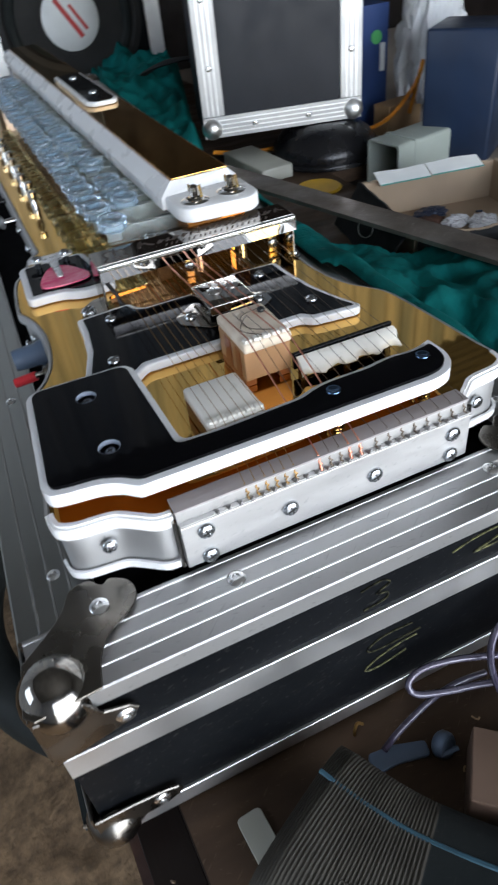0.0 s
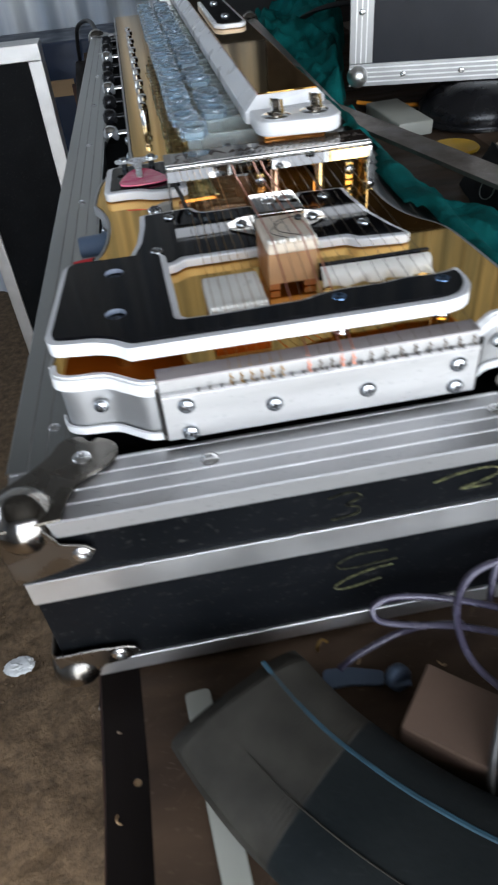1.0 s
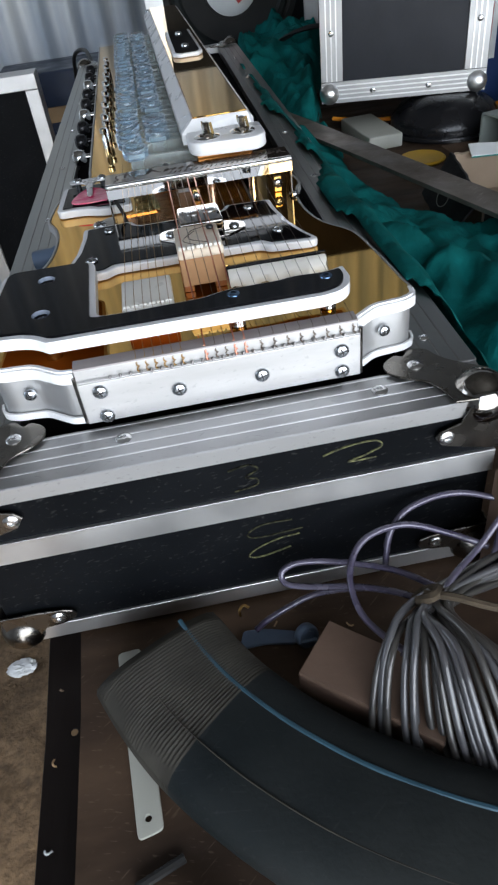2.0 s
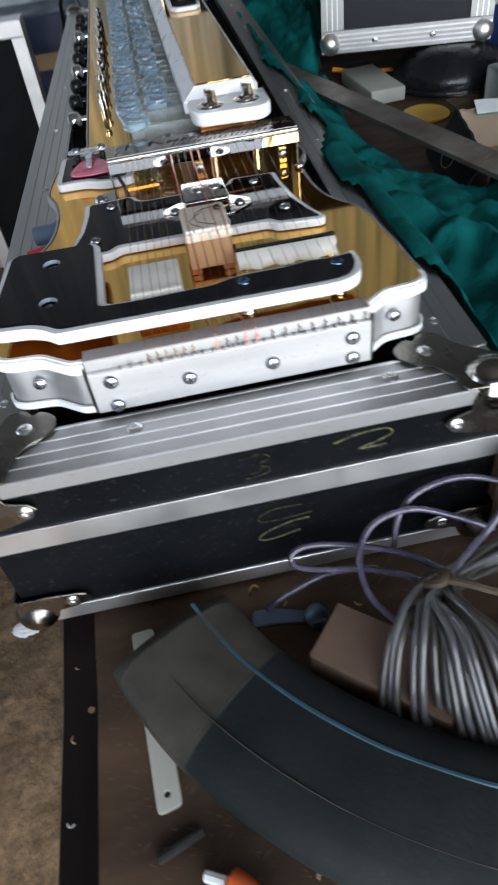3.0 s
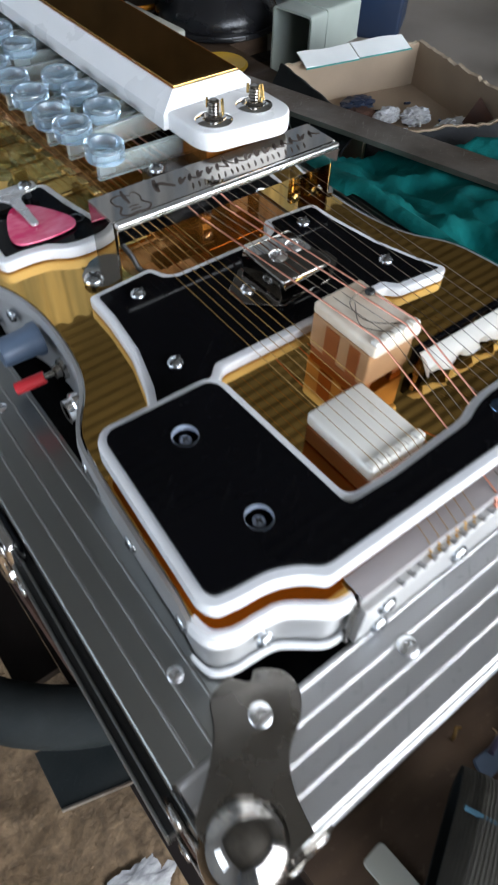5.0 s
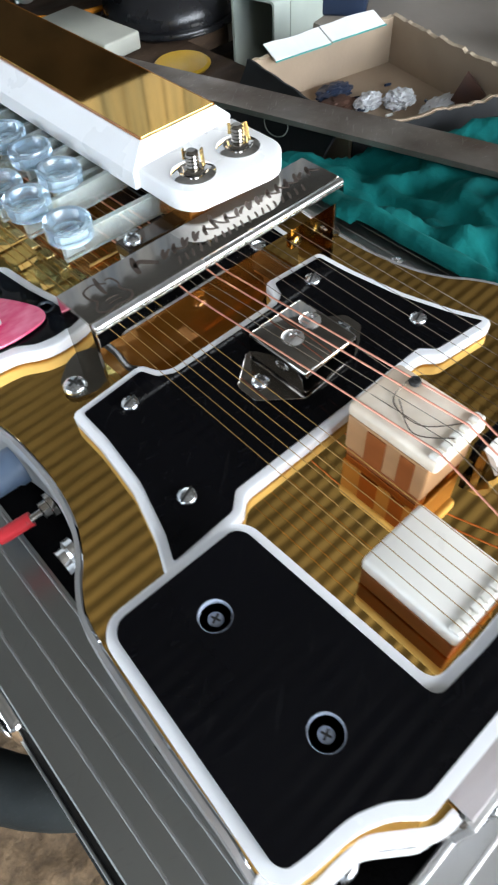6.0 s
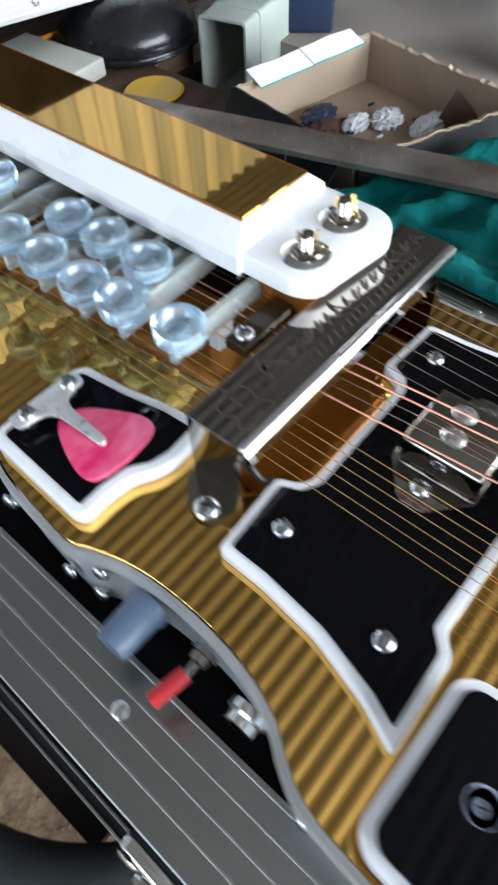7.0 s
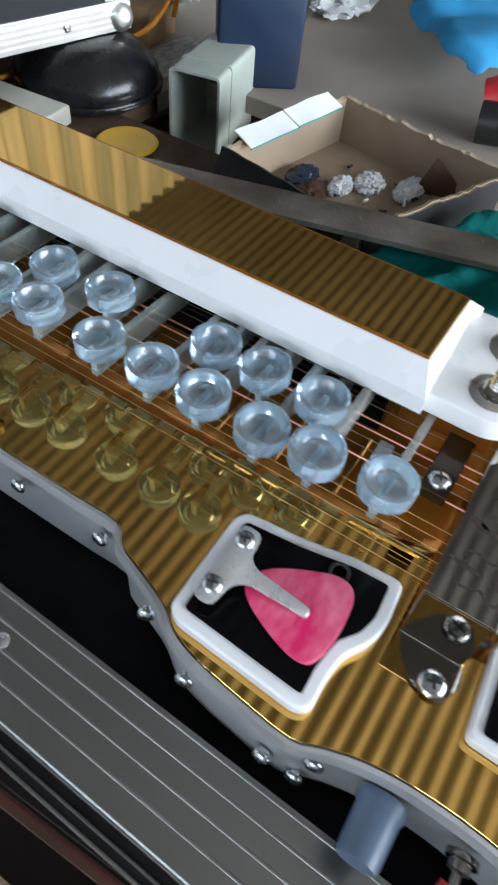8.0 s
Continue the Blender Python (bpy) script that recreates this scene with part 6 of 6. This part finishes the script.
for u0, u1, z0, z1 in ((0.0, AW, 0.475, 0.80), (0.0, AW, AH - 0.33, AH), (0.0, 0.36, 0.802, AH - 0.332), (AW - 0.36, AW, 0.802, AH - 0.332)):
    e = amp_block("edge", u0, u1, 0.0, 0.06, z0, z1, M_EDGE, bev=0.01, label="ridged aluminium edge")
    if u1 - u0 > 1:
        for k in range(4):
            z = z0 + 0.06 + k * 0.065
            amp_block("bead", u0 + 0.01, u1 - 0.01, -0.012, 0.001, z, z + 0.02, M_BEAD, e)
    else:
        for k in range(3):
            x = u0 + 0.09 + k * 0.08
            amp_block("bead", x, x + 0.02, -0.012, 0.001, z0 + 0.01, z1 - 0.01, M_BEAD, e)
for u in (0.14, AW - 0.14):
    for z in (0.62, AH - 0.15):
        bm = lathe([(0, -0.17)] + [(0.17 * math.sin(a * math.pi / 8), -0.17 * math.cos(a * math.pi / 8)) for a in range(1, 8)] + [(0, 0.17)], sides=20)
        p = A0 + au * u + av * 0.05
        bm.transform(Matrix.Translation((p.x, p.y, z)))
        part("ball_corner", bm, M_BALL, amp, smooth=True)
for u, z in ((0.85, 0.63), (1.75, 0.63), (0.18, 1.5), (0.18, 2.4), (AW - 0.18, 1.5), (AW - 0.18, 2.4)):
    p = A0 + au * u - av * 0.014
    shared("rivet", RIVET, (p.x, p.y, z), amp, (90, 0, math.degrees(math.atan2(au.y, au.x))))

# cables, timber and packages behind
oc = thing("orange_cable", "orange cable trailing under the small case", "cable", (5.6, 8.8, TOP))
part("lead", tube(curve_through([(3.2, 9.6, 0.05), (3.8, 9.3, 0.0), (4.8, 9.2, -0.02), (5.6, 8.9, 0.02), (6.1, 8.5, 0.25), (6.5, 8.3, 0.75), (6.6, 8.25, 1.1), (6.5, 8.4, 0.3)], 8), 0.036, 8), M_ORANGE, oc, smooth=True)
wd = thing("timber_offcut", "pale raw timber offcut on the bench", "wood", (6.6, 8.9, TOP))
part("block", box(6.2, 7.0, 8.7, 9.1, TOP + 0.002, 0.40, 0.02, turn=10), M_TAN, wd)
pk = thing("printed_carton", "blue, white and red printed carton on a timber block", "box", (6.6, 9.6, TOP))
part("box_body", box(5.85, 6.75, 9.5, 10.3, TOP + 0.002, 1.85, 0.01), M_BLUE_PRINT, pk)
part("white_panel", box(5.80, 6.12, 9.478, 9.498, 0.65, 1.78), M_PAPER, pk)
part("red_band", box(5.86, 6.08, 9.470, 9.477, 1.55, 1.66), M_RED_PRINT, pk)
part("red_band", box(5.90, 6.02, 9.470, 9.477, 0.95, 1.50), M_RED_PRINT, pk)
part("green_mark", lathe([(0, 0), (0.11, 0), (0.11, 0.012), (0, 0.012)], (6.50, 9.498, 1.35), 20, "-Y"), M_GREEN_PRINT, pk)
part("white_mark", box(6.58, 6.68, 9.478, 9.498, 0.80, 1.25), M_PAPER, pk)
crumple("plastic_bag", (7.15, 8.75, TOP + 0.42), (0.42, 0.30, 1.5), M_BAG, "crumpled clear plastic bag hanging over the carton", "bag", 13, 1.0)
crumple("plastic_bag", (8.0, 9.9, TOP + 0.01), (0.7, 0.5, 1.4), M_BAG, "crumpled clear plastic bag behind the navy box", "bag", 21, 1.0)
crumple("plastic_bag", (9.8, 7.4, TOP + 0.01), (0.75, 0.45, 0.22), M_BAG, "flattened white plastic bag on the bench", "bag", 31, 1.0)
cloth("blue_cloth", [(7.75, 4.55), (7.95, 5.1), (8.7, 5.6), (9.3, 6.3), (10.6, 6.4), (12.0, 5.6), (11.6, 4.2), (9.0, 4.0), (8.2, 4.15)], lambda x, y: 0.55, 12.0, M_BLUE_CLOTH, "crumpled bright blue cloth on the bench", "cloth", 0.07, fine=0.09)
drill = thing("power_tool", "red and black hand power tool lying on the bench", "power tool", (7.3, 3.6, TOP))
part("housing", tube(curve_through([(6.98, 4.05, TOP + 0.20), (7.05, 3.7, TOP + 0.24), (7.15, 3.3, TOP + 0.26), (7.3, 2.8, TOP + 0.26)], 5), 0.25, 16), M_CABLE_BLACK, drill, smooth=True)
part("cap", tube(curve_through([(7.30, 4.10, TOP + 0.34), (7.36, 3.8, TOP + 0.46), (7.45, 3.4, TOP + 0.48), (7.6, 2.9, TOP + 0.46)], 5), 0.26, 16), M_RED, drill, "red plastic cover", smooth=True)

sheet = bmesh.new()
net = [[sheet.verts.new((5.55 + 0.09 * i + 0.03 * j, 7.95 + 0.085 * j - 0.015 * i, TOP + 0.014 + 0.05 * abs(noise.noise((i * 0.35, j * 0.35, 2.0))) + 0.02 * noise.noise((i * 0.9, j * 0.9, 5.0)) ** 2)) for j in range(10)] for i in range(14)]
for p, q in zip(net, net[1:]):
    for k in range(9):
        sheet.faces.new((p[k], q[k], q[k + 1], p[k + 1]))
r = bmesh.ops.extrude_face_region(sheet, geom=sheet.faces[:])
for v in r["geom"]:
    if isinstance(v, bmesh.types.BMVert):
        v.co.z += 0.004
tagged(part("newspaper", sheet, M_NEWS, None, smooth=True, sharp=60), "creased grey newspaper sheet lying on the bench", "paper")

# loudspeaker in its case, far end of the bench
spk = thing("loudspeaker_cabinet", "black loudspeaker cabinet with aluminium edges and a large driver", "loudspeaker", (2.6, 15.6, TOP))
SY, SX, SZ = 15.1, 2.30, 1.80
part("cabinet", box(0.35, 4.30, SY + 0.05, SY + 2.0, TOP + 0.002, 4.0, 0.02), M_LAMINATE, spk)
for x0, x1 in ((0.30, 0.72), (4.0, 4.34)):
    part("edge", box(x0, x1, SY - 0.02, SY + 0.05, TOP + 0.01, 4.02, 0.01), M_BAND, spk, "aluminium edge")
drv = part("driver_frame", lathe([(1.60, 0), (1.60, 0.06), (1.46, 0.09), (1.40, 0.02)], (SX, SY + 0.05, SZ), 48, "-Y"), M_CONE, spk, "round black driver", smooth=True)
part("surround", lathe([(1.40, 0.02), (1.33, 0.08), (1.24, 0.08), (1.16, 0.01)], (SX, SY + 0.05, SZ), 48, "-Y"), M_RUBBER, drv, smooth=True)
part("cone", lathe([(1.16, 0.03), (0.95, 0.025), (0.70, 0.02), (0.69, 0.07), (0.66, 0.07)], (SX, SY + 0.05, SZ), 48, "-Y"), M_CONE, drv, smooth=True)
part("dust_cap", lathe([(0.66, 0.03), (0.60, 0.10), (0.40, 0.16), (0, 0.19)], (SX, SY + 0.05, SZ), 40, "-Y"), M_PAPER, drv, "white printed dust cap", smooth=True)
for k, (dx, w) in enumerate(((-0.05, 0.10), (0.16, 0.07))):
    bm = box(-0.45 + 0.15 * k, 0.42 - 0.15 * k, -0.012, 0.0, -w / 2, w / 2)
    bm.transform(Matrix.Translation((SX + dx, SY - 0.13, SZ)) @ Matrix.Rotation(radians(58), 4, "Y"))
    part("red_print", bm, M_RED_PRINT, drv)

# tall lid standing left of the bench
lid = thing("case_lid", "tall black case lid with aluminium edges standing on the ground", "case lid", (-3.5, 14, FLOOR))
part("panel", box(-4.70, -2.45, 14.05, 14.6, FLOOR + 0.01, 0.78), M_LAMINATE, lid)
for x0, x1, z0, z1 in ((-4.74, -4.44, FLOOR + 0.31, 0.50), (-2.71, -2.41, FLOOR + 0.31, 0.50), (-4.74, -2.41, 0.502, 0.82), (-4.74, -2.41, FLOOR + 0.002, FLOOR + 0.308)):
    part("edge", box(x0, x1, 13.98, 14.62, z0, z1, 0.015), M_BAND, lid, "aluminium edge")
blue = thing("blue_chest", "dark blue metal chest against the corrugated wall", "chest", (-1.8, 19.5, FLOOR))
part("chest_body", box(-4.2, -0.6, 18.6, 20.8, FLOOR + 0.002, 0.1, 0.06), M_NAVY, blue)
part("tan_strip", box(-3.6, -2.2, 18.52, 18.59, -1.2, -0.8), M_TAN, blue)
tagged(part("black_lead", tube(curve_through([(-1.9, 18.2, -0.4), (-1.75, 17.5, 0.5), (-1.35, 16.5, 0.75), (-1.1, 14.5, 0.5), (-1.05, 12.5, 0.9), (-1.0, 11.9, 0.6)], 8), 0.05, 8), M_CABLE_BLACK, None, smooth=True), "black cable arching behind the case", "cable")

ring = thing("tyre_tube", "large black rubber tube ring on the lower shelf", "tyre", (-0.2, 4.3, -3.85))
part("ring", tube([(-0.2 + 2.63 * math.cos(a), 4.3 + 2.63 * math.sin(a), -3.53) for a in np.linspace(0, math.tau, 64, endpoint=False)], 0.32, 16, True), M_RUBBER, ring, smooth=True)
crumple("paper_scrap", (-4.7, 5.1, FLOOR + 0.03), (0.30, 0.20, 0.10), M_PAPER, "crumpled white paper scrap on the earth floor", "litter", 27)
flap_strip = thing("rubber_flap", "black rubber flap with a pale edge beside the tyre tube", "rubber flap", (-1.75, 1.55, -3.85))
part("sheet", plate([(-2.16, 1.46), (-1.40, 1.24), (-1.26, 1.85), (-2.14, 2.10)], -3.84, -3.72, bev=0.01), M_RUBBER, flap_strip)
part("pale_edge", tube([(-2.16, 1.455, -3.715), (-1.40, 1.235, -3.715)], 0.02, 6), M_BAR, flap_strip)
crumple("plastic_scrap", (-2.20, 0.92, FLOOR + 0.03), (0.78, 0.42, 0.06), M_NEWS, "dirty greyish-white plastic scrap on the earth floor", "litter", 17)
rng = random.Random(2)
pebbles = bmesh.new()
for k in range(1500):
    own = bmesh.new()
    bmesh.ops.create_icosphere(own, subdivisions=1, radius=rng.uniform(0.01, 0.045))
    own.transform(Matrix.Translation((rng.uniform(-6.5, -1.0), rng.uniform(-3, 9), FLOOR + 0.01)) @ Matrix.Rotation(rng.random() * 6, 4, "Z") @ Matrix.Diagonal((1.3, 0.9, 0.6, 1)))
    merge(pebbles, own)
tagged(part("grit", pebbles, M_DIRT), "scattered grit and small stones on the earth floor", "grit", kind="stuff")
rng = random.Random(6)
for k in range(13):
    x, y = rng.uniform(-1.05, 0.9), rng.uniform(-2.4, -0.5)
    a = rng.random() * 6.3
    z = TOP + 0.012
    if k % 5 == 0:
        x, y, z = rng.uniform(-1.30, -1.18), -0.6 - 0.09 * k, -0.288
    size = rng.uniform(0.015, 0.035)
    curl = [(x + size * math.cos(a + t), y + size * math.sin(a + t * 1.4), z + 0.012 * math.sin(t * 2)) for t in (0.0, 0.6, 1.2, 1.8)]
    tagged(part("wood_shaving", tube(curve_through(curl, 3), 0.006, 5, flat=0.5), rng.choice((M_TAN, M_PAPER, M_CARD)), None, smooth=True), "small pale wood shaving on the bench", "shaving", group="shavings on the bench")
